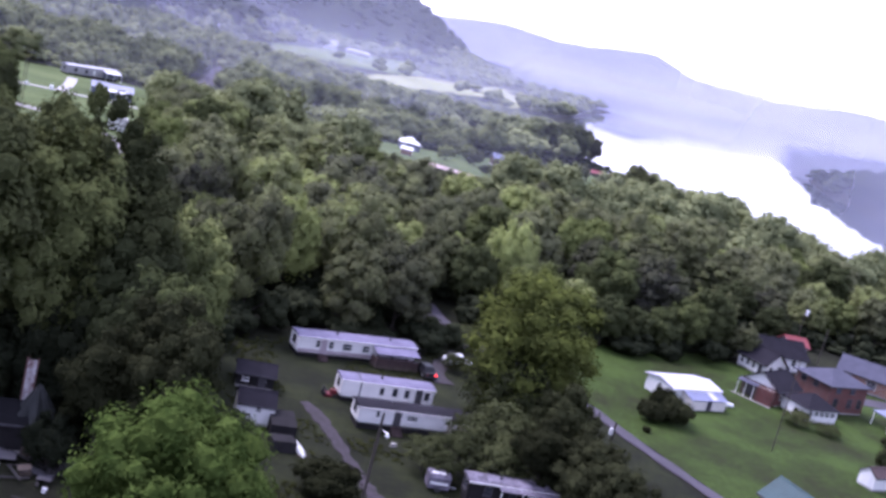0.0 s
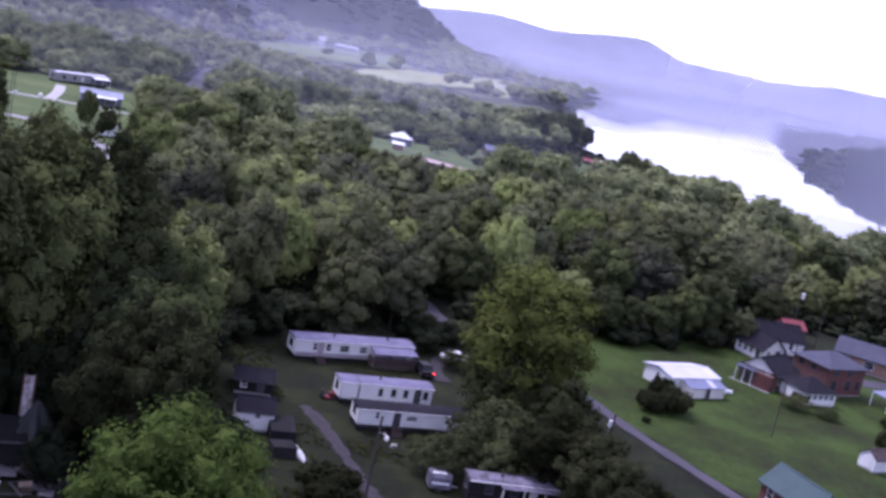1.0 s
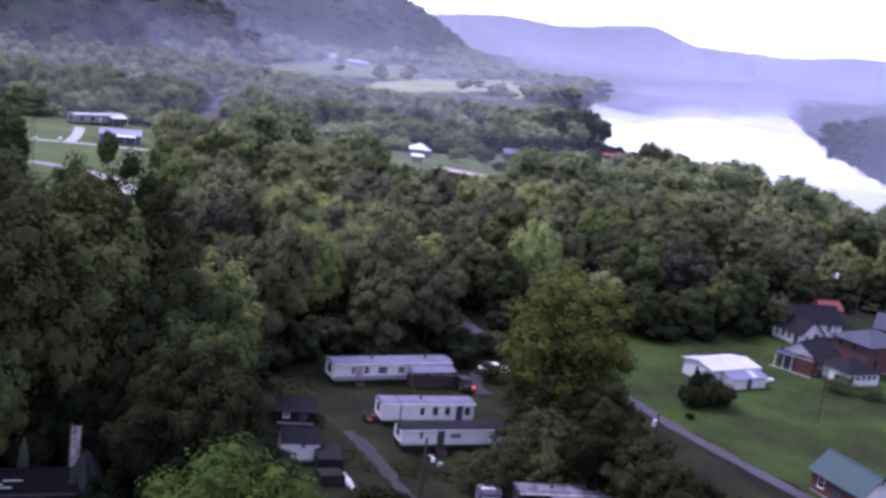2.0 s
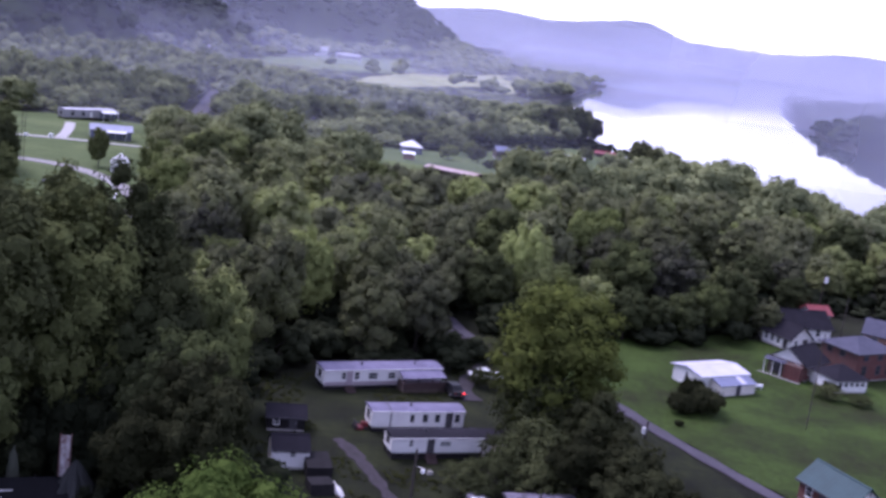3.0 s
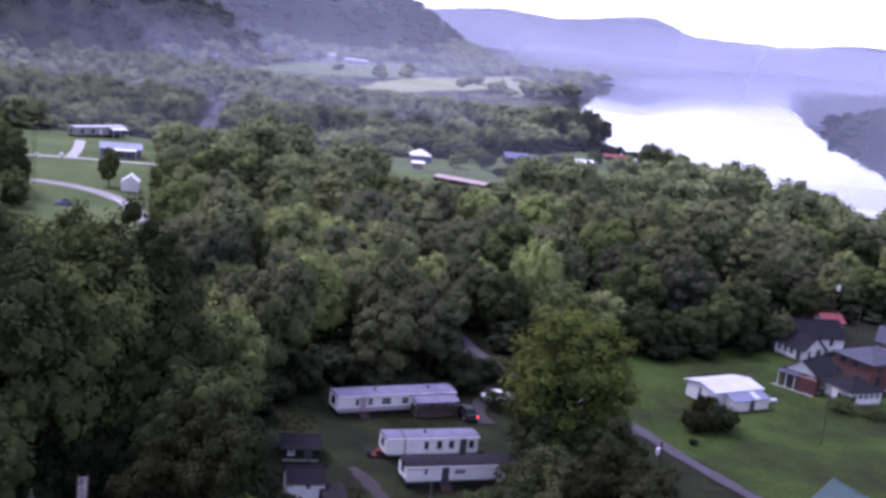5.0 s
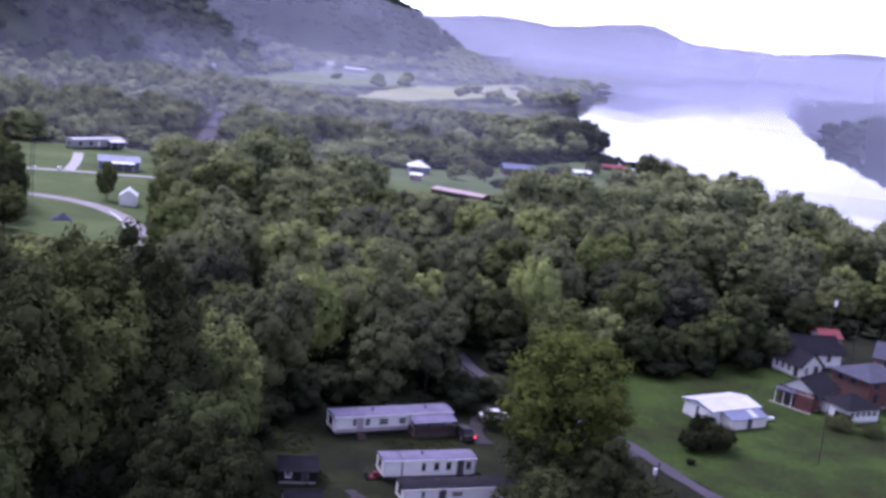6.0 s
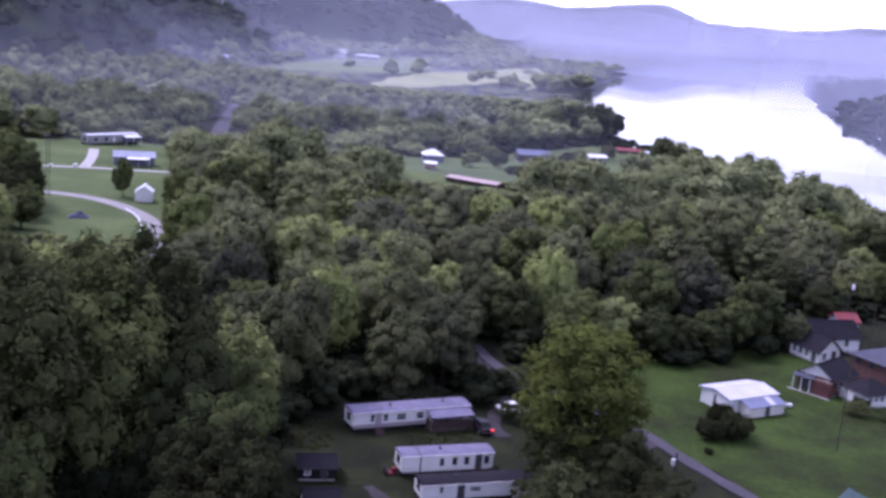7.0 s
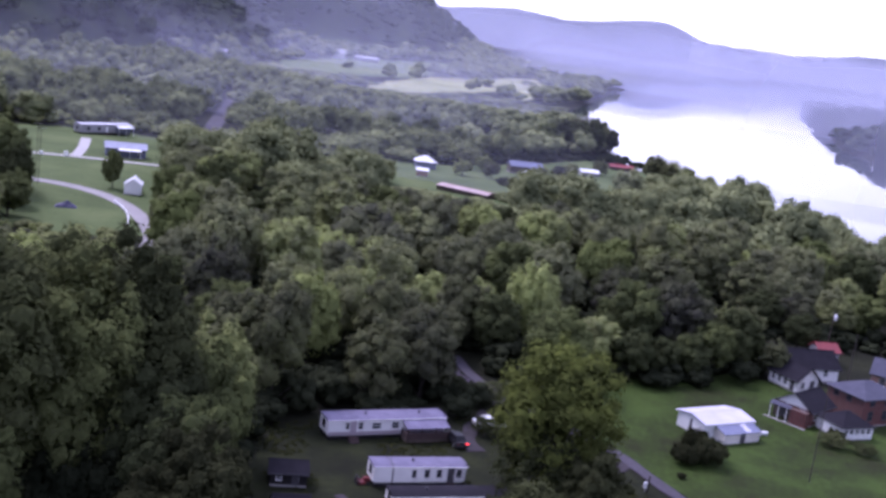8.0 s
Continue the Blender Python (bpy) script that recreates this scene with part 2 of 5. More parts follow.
ORANGE_BRICK = brickwork("orange_brick", (0.34, 0.15, 0.09), (0.27, 0.12, 0.08), (0.36, 0.30, 0.27))
DARK_WOOD = surf("dark_wood", (0.10, 0.075, 0.06), (0.045, 0.035, 0.03), 10, 1.2, 0.85)
BROWN_WOOD = surf("brown_wood", (0.070, 0.043, 0.042), (0.036, 0.024, 0.024), 10, 1.2, 0.85)
POLE_WOOD = surf("pole_wood", (0.070, 0.058, 0.050), (0.032, 0.027, 0.023), 8, 1.5, 0.9)
TRIM = surf("white_trim", (0.80, 0.79, 0.78), (0.66, 0.65, 0.65), 5, 0.8, 0.6)
DARK_TRIM = surf("dark_trim", (0.075, 0.07, 0.08), (0.04, 0.038, 0.045), 6, 0.8, 0.7)
# Roof colour near-black, with dense tree shade put into it
SHADE_ROOFING = surf("roofing_shade_black", (0.009, 0.009, 0.011), (0.004, 0.004, 0.005), 4, 0.5, 0.9, bump=0.4, spec=0.1)
SKIRT = surf("skirting", (0.026, 0.024, 0.026), (0.012, 0.011, 0.012), 6, 0.8, 0.95, spec=0.1)
PINK_BAND = surf("faded_band", (0.42, 0.36, 0.40), (0.30, 0.25, 0.28), 4, 0.6, 0.7)
PLASTIC = surf("white_plastic", (0.82, 0.82, 0.83), (0.70, 0.70, 0.72), 4, 0.8, 0.4)
RUBBER = surf("tyre_rubber", (0.035, 0.035, 0.036), (0.018, 0.018, 0.018), 12, 1, 0.9)
STEEL = surf("galvanised_steel", (0.55, 0.55, 0.57), (0.40, 0.40, 0.43), 8, 0.8, 0.4, 0.8)
DARK_PAINT = surf("dark_car_paint", (0.014, 0.013, 0.016), (0.008, 0.008, 0.01), 3, 0.5, 0.45)
RED_PAINT = surf("red_paint", (0.16, 0.025, 0.03), (0.09, 0.016, 0.02), 5, 1, 0.45)
WHITE_PAINT = surf("white_car_paint", (0.80, 0.80, 0.80), (0.7, 0.7, 0.7), 3, 0.5, 0.3)
# Grey tarp and green canvas are lowered too, to carry the corner's shade
TARP_GREY = surf("grey_tarp", (0.026, 0.029, 0.029), (0.012, 0.013, 0.014), 3, 0.6, 0.7, bump=0.5)
TARP_BLUE = surf("blue_tarp", (0.046, 0.042, 0.10), (0.024, 0.022, 0.055), 3, 0.6, 0.6, bump=0.5)
TEAL_CANVAS = surf("faded_green_canvas", (0.060, 0.068, 0.050), (0.036, 0.042, 0.03), 4, 0.8, 0.85)
JUNK = surf("scrap_boards", (0.028, 0.025, 0.025), (0.014, 0.013, 0.013), 4, 0.9, 0.9)


def glass_dark():
    m, nt, p = shader("window_glass")
    nt.links.new(ramp(nt, noise_fac(nt, 0.8, 2.0), [(0.3, (0.015, 0.017, 0.022)), (0.7, (0.05, 0.055, 0.07))]), p.inputs["Base Color"])
    p.inputs["Roughness"].default_value = 0.06
    p.inputs["Specular IOR Level"].default_value = 0.6
    return m


GLASS = glass_dark()
CAR_GLASS = surf("car_glass", (0.012, 0.012, 0.016), (0.006, 0.006, 0.008), 3, 0.5, 0.3, spec=0.25)


def water_material():
    m, nt, p = shader("river_water")
    nt.links.new(ramp(nt, noise_fac(nt, 0.01, 3.0, 0.5, "world"), [(0.3, (0.020, 0.028, 0.026)), (0.7, (0.035, 0.045, 0.042))]), p.inputs["Base Color"])
    p.inputs["Roughness"].default_value = 0.02
    p.inputs["IOR"].default_value = 1.33
    bp = node(nt, "ShaderNodeBump", Strength=0.008, Distance=0.05)
    nt.links.new(noise_fac(nt, 0.6, 3.0, 0.5, "world"), bp.inputs["Height"])
    nt.links.new(bp.outputs[0], p.inputs["Normal"])
    return m


WATER = water_material()


def lamp_red():
    m, nt, p = shader("lit_tail_lamp")
    p.inputs["Base Color"].default_value = (0.5, 0.02, 0.02, 1)
    p.inputs["Emission Color"].default_value = (1.0, 0.06, 0.05, 1)
    p.inputs["Emission Strength"].default_value = 2.5
    return m


TAIL = lamp_red()


def mist_haze_material(name, amount, top, thin, fade):
    """Haze as a bluish film: scatters the sky's light, densest low down, ragged above."""
    m, nt, p = shader(name)
    nt.nodes.remove(p)
    pos = nt.nodes.new("ShaderNodeNewGeometry").outputs["Position"]
    xyz = nt.nodes.new("ShaderNodeSeparateXYZ")
    nt.links.new(pos, xyz.inputs[0])
    mp = node(nt, "ShaderNodeMapping", Scale=(0.004, 0.004, 0.012))
    nt.links.new(pos, mp.inputs[0])
    n = node(nt, "ShaderNodeTexNoise", Scale=1.0, Detail=4.0, Roughness=0.5)
    nt.links.new(mp.outputs[0], n.inputs["Vector"])
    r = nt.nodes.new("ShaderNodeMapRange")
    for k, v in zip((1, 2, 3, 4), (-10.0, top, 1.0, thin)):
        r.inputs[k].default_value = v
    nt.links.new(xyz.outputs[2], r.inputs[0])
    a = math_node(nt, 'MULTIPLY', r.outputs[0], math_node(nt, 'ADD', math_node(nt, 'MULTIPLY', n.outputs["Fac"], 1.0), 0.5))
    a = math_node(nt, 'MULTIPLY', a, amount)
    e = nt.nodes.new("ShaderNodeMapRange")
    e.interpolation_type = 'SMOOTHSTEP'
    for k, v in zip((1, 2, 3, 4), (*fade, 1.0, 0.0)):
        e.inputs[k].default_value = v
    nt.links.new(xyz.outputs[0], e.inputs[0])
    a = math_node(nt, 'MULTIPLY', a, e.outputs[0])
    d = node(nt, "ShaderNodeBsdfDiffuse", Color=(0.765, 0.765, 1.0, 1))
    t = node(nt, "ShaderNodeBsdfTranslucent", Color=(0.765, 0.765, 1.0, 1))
    mixed = node(nt, "ShaderNodeMixShader", Fac=0.5)
    nt.links.new(d.outputs[0], mixed.inputs[1])
    nt.links.new(t.outputs[0], mixed.inputs[2])
    clear = nt.nodes.new("ShaderNodeBsdfTransparent")
    fin = nt.nodes.new("ShaderNodeMixShader")
    nt.links.new(a, fin.inputs[0])
    nt.links.new(clear.outputs[0], fin.inputs[1])
    nt.links.new(mixed.outputs[0], fin.inputs[2])
    nt.links.new(fin.outputs[0], nt.nodes["Material Output"].inputs["Surface"])
    return m


# ---- building blocks ----
def mesh_from(name, verts, faces, material, smooth=False):
    me = bpy.data.meshes.new(name)
    me.from_pydata(verts, [], faces)
    if material is not None:
        me.materials.append(material)
    if smooth:
        me.polygons.foreach_set("use_smooth", [True] * len(me.polygons))
    me.update()
    return me


def thing(name, m, label, category, group="", kind=""):
    ob = new(name)
    ob.empty_display_size = 0.5
    ob.matrix_basis = m
    return tagged(ob, label, category, group, kind)


def part(name, bm, material, parent, label=""):
    me = bpy.data.meshes.new(name)
    bm.normal_update()
    bm.to_mesh(me)
    bm.free()
    me.materials.append(material)
    ob = new(name, me)
    ob.parent = parent
    if label:
        tagged(ob, label)
    return ob


def single(name, bm, material, m, label, category, group="", kind=""):
    me = bpy.data.meshes.new(name)
    bm.normal_update()
    bm.to_mesh(me)
    bm.free()
    me.materials.append(material)
    ob = new(name, me)
    ob.matrix_basis = m
    return tagged(ob, label, category, group, kind)


def box(x0, x1, y0, y1, z0, z1, bm=None, bevel=0.0):
    bm = bm or bmesh.new()
    made = bmesh.ops.create_cube(bm, size=1.0)["verts"]
    for v in made:
        v.co = Vector((x0 + (v.co.x + 0.5) * (x1 - x0), y0 + (v.co.y + 0.5) * (y1 - y0), z0 + (v.co.z + 0.5) * (z1 - z0)))
    if bevel:
        edges = list({e for v in made for e in v.link_edges})
        bmesh.ops.bevel(bm, geom=edges, offset=bevel, segments=2, affect='EDGES')
    return bm


def prism(profile, x0, x1, bm=None):
    """Extrudes a (y, z) outline from x0 to x1."""
    bm = bm or bmesh.new()
    a = [bm.verts.new((x0, y, z)) for y, z in profile]
    b = [bm.verts.new((x1, y, z)) for y, z in profile]
    n = len(profile)
    bm.faces.new(a[::-1])
    bm.faces.new(b)
    for i in range(n):
        bm.faces.new((a[i], a[(i + 1) % n], b[(i + 1) % n], b[i]))
    bmesh.ops.recalc_face_normals(bm, faces=bm.faces[:])
    return bm


def tube(points, radii, sides=8, bm=None):
    """A tapered tube along points."""
    bm = bm or bmesh.new()
    rings = []
    for i, p in enumerate(points):
        p = Vector(p)
        d = (Vector(points[min(i + 1, len(points) - 1)]) - Vector(points[max(i - 1, 0)])).normalized()
        u = d.orthogonal().normalized()
        w = d.cross(u)
        rings.append([bm.verts.new(p + radii[i] * (u * math.cos(a) + w * math.sin(a)))
                      for a in (2 * math.pi * k / sides for k in range(sides))])
    for r0, r1 in zip(rings, rings[1:]):
        for k in range(sides):
            bm.faces.new((r0[k], r0[(k + 1) % sides], r1[(k + 1) % sides], r1[k]))
    bm.faces.new(rings[0][::-1])
    bm.faces.new(rings[-1])
    bmesh.ops.recalc_face_normals(bm, faces=bm.faces[:])
    return bm


def slab(corners, thick, bm=None):
    """A plate through the four corners, thick below them."""
    bm = bm or bmesh.new()
    c = [Vector(p) for p in corners]
    n = (c[1] - c[0]).cross(c[3] - c[0]).normalized()
    if n.z < 0:
        n = -n
    top = [bm.verts.new(p) for p in c]
    low = [bm.verts.new(p - n * thick) for p in c]
    bm.faces.new(top)
    bm.faces.new(low[::-1])
    for i in range(4):
        bm.faces.new((top[i], low[i], low[(i + 1) % 4], top[(i + 1) % 4]))
    bmesh.ops.recalc_face_normals(bm, faces=bm.faces[:])
    return bm


def smooth(a, b, x):
    t = min(1.0, max(0.0, (x - a) / (b - a)))
    return t * t * (3 - 2 * t)


def inside(p, poly):
    x, y = p
    hit = False
    for (x0, y0), (x1, y1) in zip(poly, poly[1:] + poly[:1]):
        if (y0 > y) != (y1 > y) and x < (x1 - x0) * (y - y0) / (y1 - y0) + x0:
            hit = not hit
    return hit


def near_line(p, line, width):
    v = Vector(p)
    for a, b in zip(line, line[1:]):
        a, b = Vector(a), Vector(b)
        t = max(0.0, min(1.0, (v - a).dot(b - a) / (b - a).length_squared))
        if (a + (b - a) * t - v).length < width:
            return True
    return False


# ---- the plan: river, hills, open ground ----
WATER_Z = -8.0
RIVER_Y = [-600, 100, 250, 350, 450, 600, 760, 930, 1150, 1400, 1600, 1900, 2150, 2600]
RIVER_C = [560, 400, 290, 240, 205, 177, 154, 164, 203, 252, 290, 368, 575, 1500]
RIVER_H = [120, 120, 122, 119, 105, 113, 111, 108, 111, 114, 110, 122, 185, 420]
TOE_A = ([300, 500, 600, 680, 760, 850, 950, 1100, 1200, 1300, 1400, 1550], [-420, -352, -300, -258, -234, -224, -222, -216, -224, -234, -272, -420])
TOE_B = ([1150, 1350, 1450, 1600, 1800, 2200, 2600], [-420, -300, -150, -78, -72, -82, -60])
RIDGE = ([-1850, -1065, -244, -175, -18, 129, 345, 448, 645, 874, 1850],
         [150, 136, 84, 73, 90, 89, 104, 72, 76, 95, 136])


def bank(x, y):
    """Metres from the river's edge; negative in the water."""
    return abs(x - np.interp(y, RIVER_Y, RIVER_C)) - np.interp(y, RIVER_Y, RIVER_H)


def ridge_far(b):
    """How far off the last ridge stands along a bearing."""
    return float(np.interp(b, [0.16, 0.21, 0.26], [3200, 3700, 4400]))


def terrain(x, y):
    z = -6.0 * smooth(300, 520, y)
    hill = 0.0
    if y > 300:
        d = np.interp(y, *TOE_A) - x
        if d > 0:
            hill = max(hill, 230 * (1 - math.exp(-0.85 * d / 230)) * (1 - smooth(1400, 1700, y)) * smooth(300, 700, y))
    if y > 1000:
        d = np.interp(y, *TOE_B) - x
        if d > 0:
            hill = max(hill, 260 * (1 - math.exp(-0.7 * d / 260)) * smooth(1180, 1420, y) * (1 - smooth(2400, 2900, y)))
    if y > 380:
        r = x - np.interp(y, RIVER_Y, RIVER_C) - np.interp(y, RIVER_Y, RIVER_H) - 12
        if r > 0:
            hill = max(hill, 60 * (1 - math.exp(-0.30 * r / 60)) * smooth(380, 700, y) * (1 - 0.45 * smooth(900, 1400, y)) * (1 - smooth(1350, 1900, y)))
    if y > 2300:
        b = x / y
        far = ridge_far(b)
        top = 48 + (np.interp(b * 2700, *RIDGE) - 48) * far / 2700
        hill = max(hill, top * smooth(far - 320, far, y) * (1 - 0.3 * smooth(far, far + 600, y)))
    if hill > 1:
        hill *= 1 + 0.16 * noise.noise(Vector((x * 0.004, y * 0.004, 3))) + 0.05 * noise.noise(Vector((x * 0.02, y * 0.02, 7)))
    z += hill
    z += 0.5 * noise.noise(Vector((x * 0.01, y * 0.01, 0))) * smooth(240, 420, y)
    if hill < 20 and y < 2600:
        s = bank(x, y)
        z += (-13 - z) * (1 - smooth(-22, 14, s))
    return z


YARD_POLY = [(-23, 118), (-17, 103), (-9, 92), (4, 89), (10, 95), (24, 92), (45, 95), (75, 118), (98, 160), (98, 207),
             (62, 200), (51, 192), (43, 183), (26, 177), (20, 162), (13, 152), (7, 158), (0, 150), (-16, 142), (-25, 137)]
LEFT_POLY = [(-165, 362), (-170, 285), (-104, 218), (-74, 226), (-65, 238), (-77, 262), (-82, 290), (-92, 322), (-110, 384), (-138, 395)]
MID_POLY = [(-50, 428), (-32, 345), (6, 345), (8, 385), (72, 452), (78, 500), (66, 552), (44, 556), (22, 515), (-5, 475), (-24, 446)]
JUNK_POLY = [(-42, 82), (-24, 80), (-25, 100), (-38, 104)]
LANE = [(60, 84), (50.5, 101), (41.3, 116.2), (35, 125.4), (28.1, 136), (22.4, 146.6), (14.5, 155), (6.7, 161.8), (1.4, 170.5), (-1.6, 179)]
HIGHWAY = [(-101, 385), (-110, 420), (-127, 505), (-141, 580), (-150, 640), (-152, 720)]
LOOP = [(-142, 268), (-111, 273.5), (-102, 272), (-94, 268.5), (-83, 257), (-75, 244), (-69.4, 233), (-66, 222), (-66, 208)]
FARM_ROAD = [(-180, 296), (-132, 309), (-119, 315), (-105, 318), (-92, 322)]
FIELD_A = [(-102, 822), (-100, 910), (-72, 1080), (-30, 1130), (-19, 1030), (-12, 1050), (-24, 1200), (30, 1330), (38, 1180), (34, 1040), (11, 912), (-10, 990), (-36, 900), (-73, 818)]
FIELD_B = [(-184, 890), (-200, 985), (-178, 1160), (-150, 1215), (-92, 1400), (-45, 1400), (-64, 1210), (-90, 1000), (-130, 930)]


def open_ground(x, y):
    return (inside((x, y), YARD_POLY) or inside((x, y), LEFT_POLY) or inside((x, y), MID_POLY) or inside((x, y), JUNK_POLY)
            or inside((x, y), FIELD_A) or inside((x, y), FIELD_B)
            or near_line((x, y), LANE, 4.5) or near_line((x, y), HIGHWAY, 5.2) or near_line((x, y), LOOP, 5))


def build_ground():
    xs = np.unique(np.concatenate([np.arange(-2600, -500, 60), np.arange(-500, -150, 14), np.arange(-150, 150, 6),
                                   np.arange(150, 620, 14), np.arange(620, 2700, 60)]))
    ys = np.unique(np.concatenate([np.arange(-700, 0, 70), np.arange(0, 420, 8), np.arange(420, 1400, 18), np.arange(1400, 4600, 45)]))
    verts = [(x, y, terrain(x, y)) for y in ys for x in xs]
    n = len(xs)
    faces = [(j * n + i, j * n + i + 1, (j + 1) * n + i + 1, (j + 1) * n + i) for j in range(len(ys) - 1) for i in range(n - 1)]
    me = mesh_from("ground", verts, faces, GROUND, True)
    me.materials.append(HILL)
    for p in me.polygons:
        if p.center.z > 6 and p.center.y > 250:
            p.material_index = 1
    ob = new("ground", me)
    tagged(ob, "rough grassy valley floor rising into wooded hills", "ground", kind="structure")


build_ground()
single("water", slab([(-60, -650, WATER_Z), (1700, -650, WATER_Z), (1700, 2900, WATER_Z), (-60, 2900, WATER_Z)], 0.5), WATER, Matrix(),
       "wide calm river mirroring the pale sky", "river", kind="structure")


def draped(name, poly, material, lift, label, category, step=4.0):
    """A patch of ground inside poly that lies on the terrain."""
    x0, x1 = min(p[0] for p in poly), max(p[0] for p in poly)
    y0, y1 = min(p[1] for p in poly), max(p[1] for p in poly)
    bm = bmesh.new()
    rim = []
    for (xa, ya), (xb, yb) in zip(poly, poly[1:] + poly[:1]):
        k = max(1, int(math.hypot(xb - xa, yb - ya) / (step * 0.4)))
        for i in range(k):
            x, y = xa + (xb - xa) * i / k, ya + (yb - ya) * i / k
            j = noise.noise_vector(Vector((x * 0.9 / step, y * 0.9 / step, 5))) * step * 0.32
            rim.append(bm.verts.new((x + j.x, y + j.y, 0)))
    bmesh.ops.triangulate(bm, faces=[bm.faces.new(rim)])
    for axis, a, b in ((0, x0, x1), (1, y0, y1)):
        k = a + step
        while k < b:
            co = (k, 0, 0) if axis == 0 else (0, k, 0)
            no = (1, 0, 0) if axis == 0 else (0, 1, 0)
            bmesh.ops.bisect_plane(bm, geom=bm.verts[:] + bm.edges[:] + bm.faces[:], plane_co=co, plane_no=no)
            k += step
    for v in bm.verts:
        v.co.z = terrain(v.co.x, v.co.y) + lift
    bmesh.ops.recalc_face_normals(bm, faces=bm.faces[:])
    if bm.faces[:][0].normal.z < 0:
        bmesh.ops.reverse_faces(bm, faces=bm.faces[:])
    return single(name, bm, material, Matrix(), label, category, kind="structure")


def strip(name, line, width, material, lift, label, category, step=3.0, thick=0.08, ragged=0.07):
    """A road or path of even width along a line, lying on the ground, with its own edge."""
    pts = []
    for a, b in zip(line, line[1:]):
        a, b = Vector(a), Vector(b)
        k = max(1, int((b - a).length / step))
        pts += [a + (b - a) * (i / k) for i in range(k)]
    pts.append(Vector(line[-1]))
    for _ in range(6):
        pts = [pts[0]] + [(p0 + 2 * p1 + p2) / 4 for p0, p1, p2 in zip(pts, pts[1:], pts[2:])] + [pts[-1]]
    bm = bmesh.new()
    rows = []
    for i, p in enumerate(pts):
        d = (pts[min(i + 1, len(pts) - 1)] - pts[max(i - 1, 0)]).normalized()
        s = Vector((-d.y, d.x))
        w = width / 2 * (1 + ragged * noise.noise(Vector((i * 0.31, width, 1))))
        row = []
        for u, dz in ((-1.05, -thick), (-1, 0), (-0.35, 0.03), (0.35, 0.03), (1, 0), (1.05, -thick)):
            q = p + s * (u * w)
            row.append(bm.verts.new((q.x, q.y, terrain(q.x, q.y) + lift + dz)))
        rows.append(row)
    for r0, r1 in zip(rows, rows[1:]):
        for k in range(5):
            bm.faces.new((r0[k], r1[k], r1[k + 1], r0[k + 1]))
    bmesh.ops.recalc_face_normals(bm, faces=bm.faces[:])
    if sum(f.normal.z for f in bm.faces) < 0:
        bmesh.ops.reverse_faces(bm, faces=bm.faces[:])
    return single(name, bm, material, Matrix(), label, category, kind="structure")


LAWN_POLY = [(24.5, 144), (31, 134), (38, 124), (44, 113), (60, 105), (82, 122), (98, 160), (92, 192), (72, 196), (56, 192), (48, 194),
             (38, 190), (26, 186), (14, 178), (10, 168), (16, 156)]
draped("lawn", LAWN_POLY, LAWN, 0.06, "mown bright green lawn beside the lane", "lawn")
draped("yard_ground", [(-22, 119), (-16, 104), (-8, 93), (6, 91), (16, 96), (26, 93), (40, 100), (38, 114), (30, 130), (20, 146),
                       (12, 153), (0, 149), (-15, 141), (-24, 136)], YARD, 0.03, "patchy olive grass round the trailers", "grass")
draped("meadow", LEFT_POLY, MEADOW, 0.08, "mown lawns round the far trailers", "lawn", 8.0)
draped("clearing", MID_POLY, MEADOW, 0.08, "grassy clearing by the river", "grass", 8.0)
draped("hay_field", FIELD_A, HAY, 0.5, "pale mown hay field", "field", 20.0)
draped("pasture", FIELD_B, PASTURE, 0.4, "pale green pasture below the hill", "field", 20.0)
strip("road", LANE, 1.95, ASPHALT, 0.14, "narrow grey asphalt lane", "road", 1.2, ragged=0.16)
strip("highway", HIGHWAY, 6.4, ASPHALT, 0.2, "grey two-lane road between woods", "road", 10.0)
strip("loop_road", LOOP, 3.9, OLD_CONCRETE, 0.2, "pale curved concrete road", "road")
strip("farm_road", FARM_ROAD, 2.6, CONCRETE, 0.2, "pale straight farm road", "road")
strip("driveway", [(-119.5, 316), (-122, 327), (-127, 343), (-132, 357)], 3.0, CONCRETE, 0.18, "short pale concrete driveway", "driveway")
DRIVE = [(2, 95), (-1, 99.5), (-3.4, 104.2), (-6.3, 110.6), (-9.6, 117), (-11.5, 119.5)]
strip("gravel_drive", DRIVE, 1.35, GRAVEL, 0.10,
      "rutted purple-brown gravel drive", "driveway", 0.45, ragged=0.85)
strip("parking_pad", [(3.6, 139), (2.2, 142), (2.4, 147), (4.6, 155)], 2.3, GRAVEL, 0.11, "bare gravel track beside the trailers", "driveway", 0.7, ragged=0.5)
strip("purple_verge", [(-2.2, 171.5), (-1.2, 167.5), (0.2, 163.0)], 4.0, VERGE, 0.17, "bare purple-grey patch beside the lane", "driveway", 0.8, ragged=0.5)
strip("side_road", [(70, 188), (76, 190), (86, 192), (110, 196)], 4.5, ASPHALT, 0.12, "grey street behind the brick houses", "road")
strip("gravel_patch", [(17, 130), (19.5, 136), (23, 143)], 2.6, GRAVEL, 0.12, "gravel pull-off beside the lane", "driveway", 1.5)


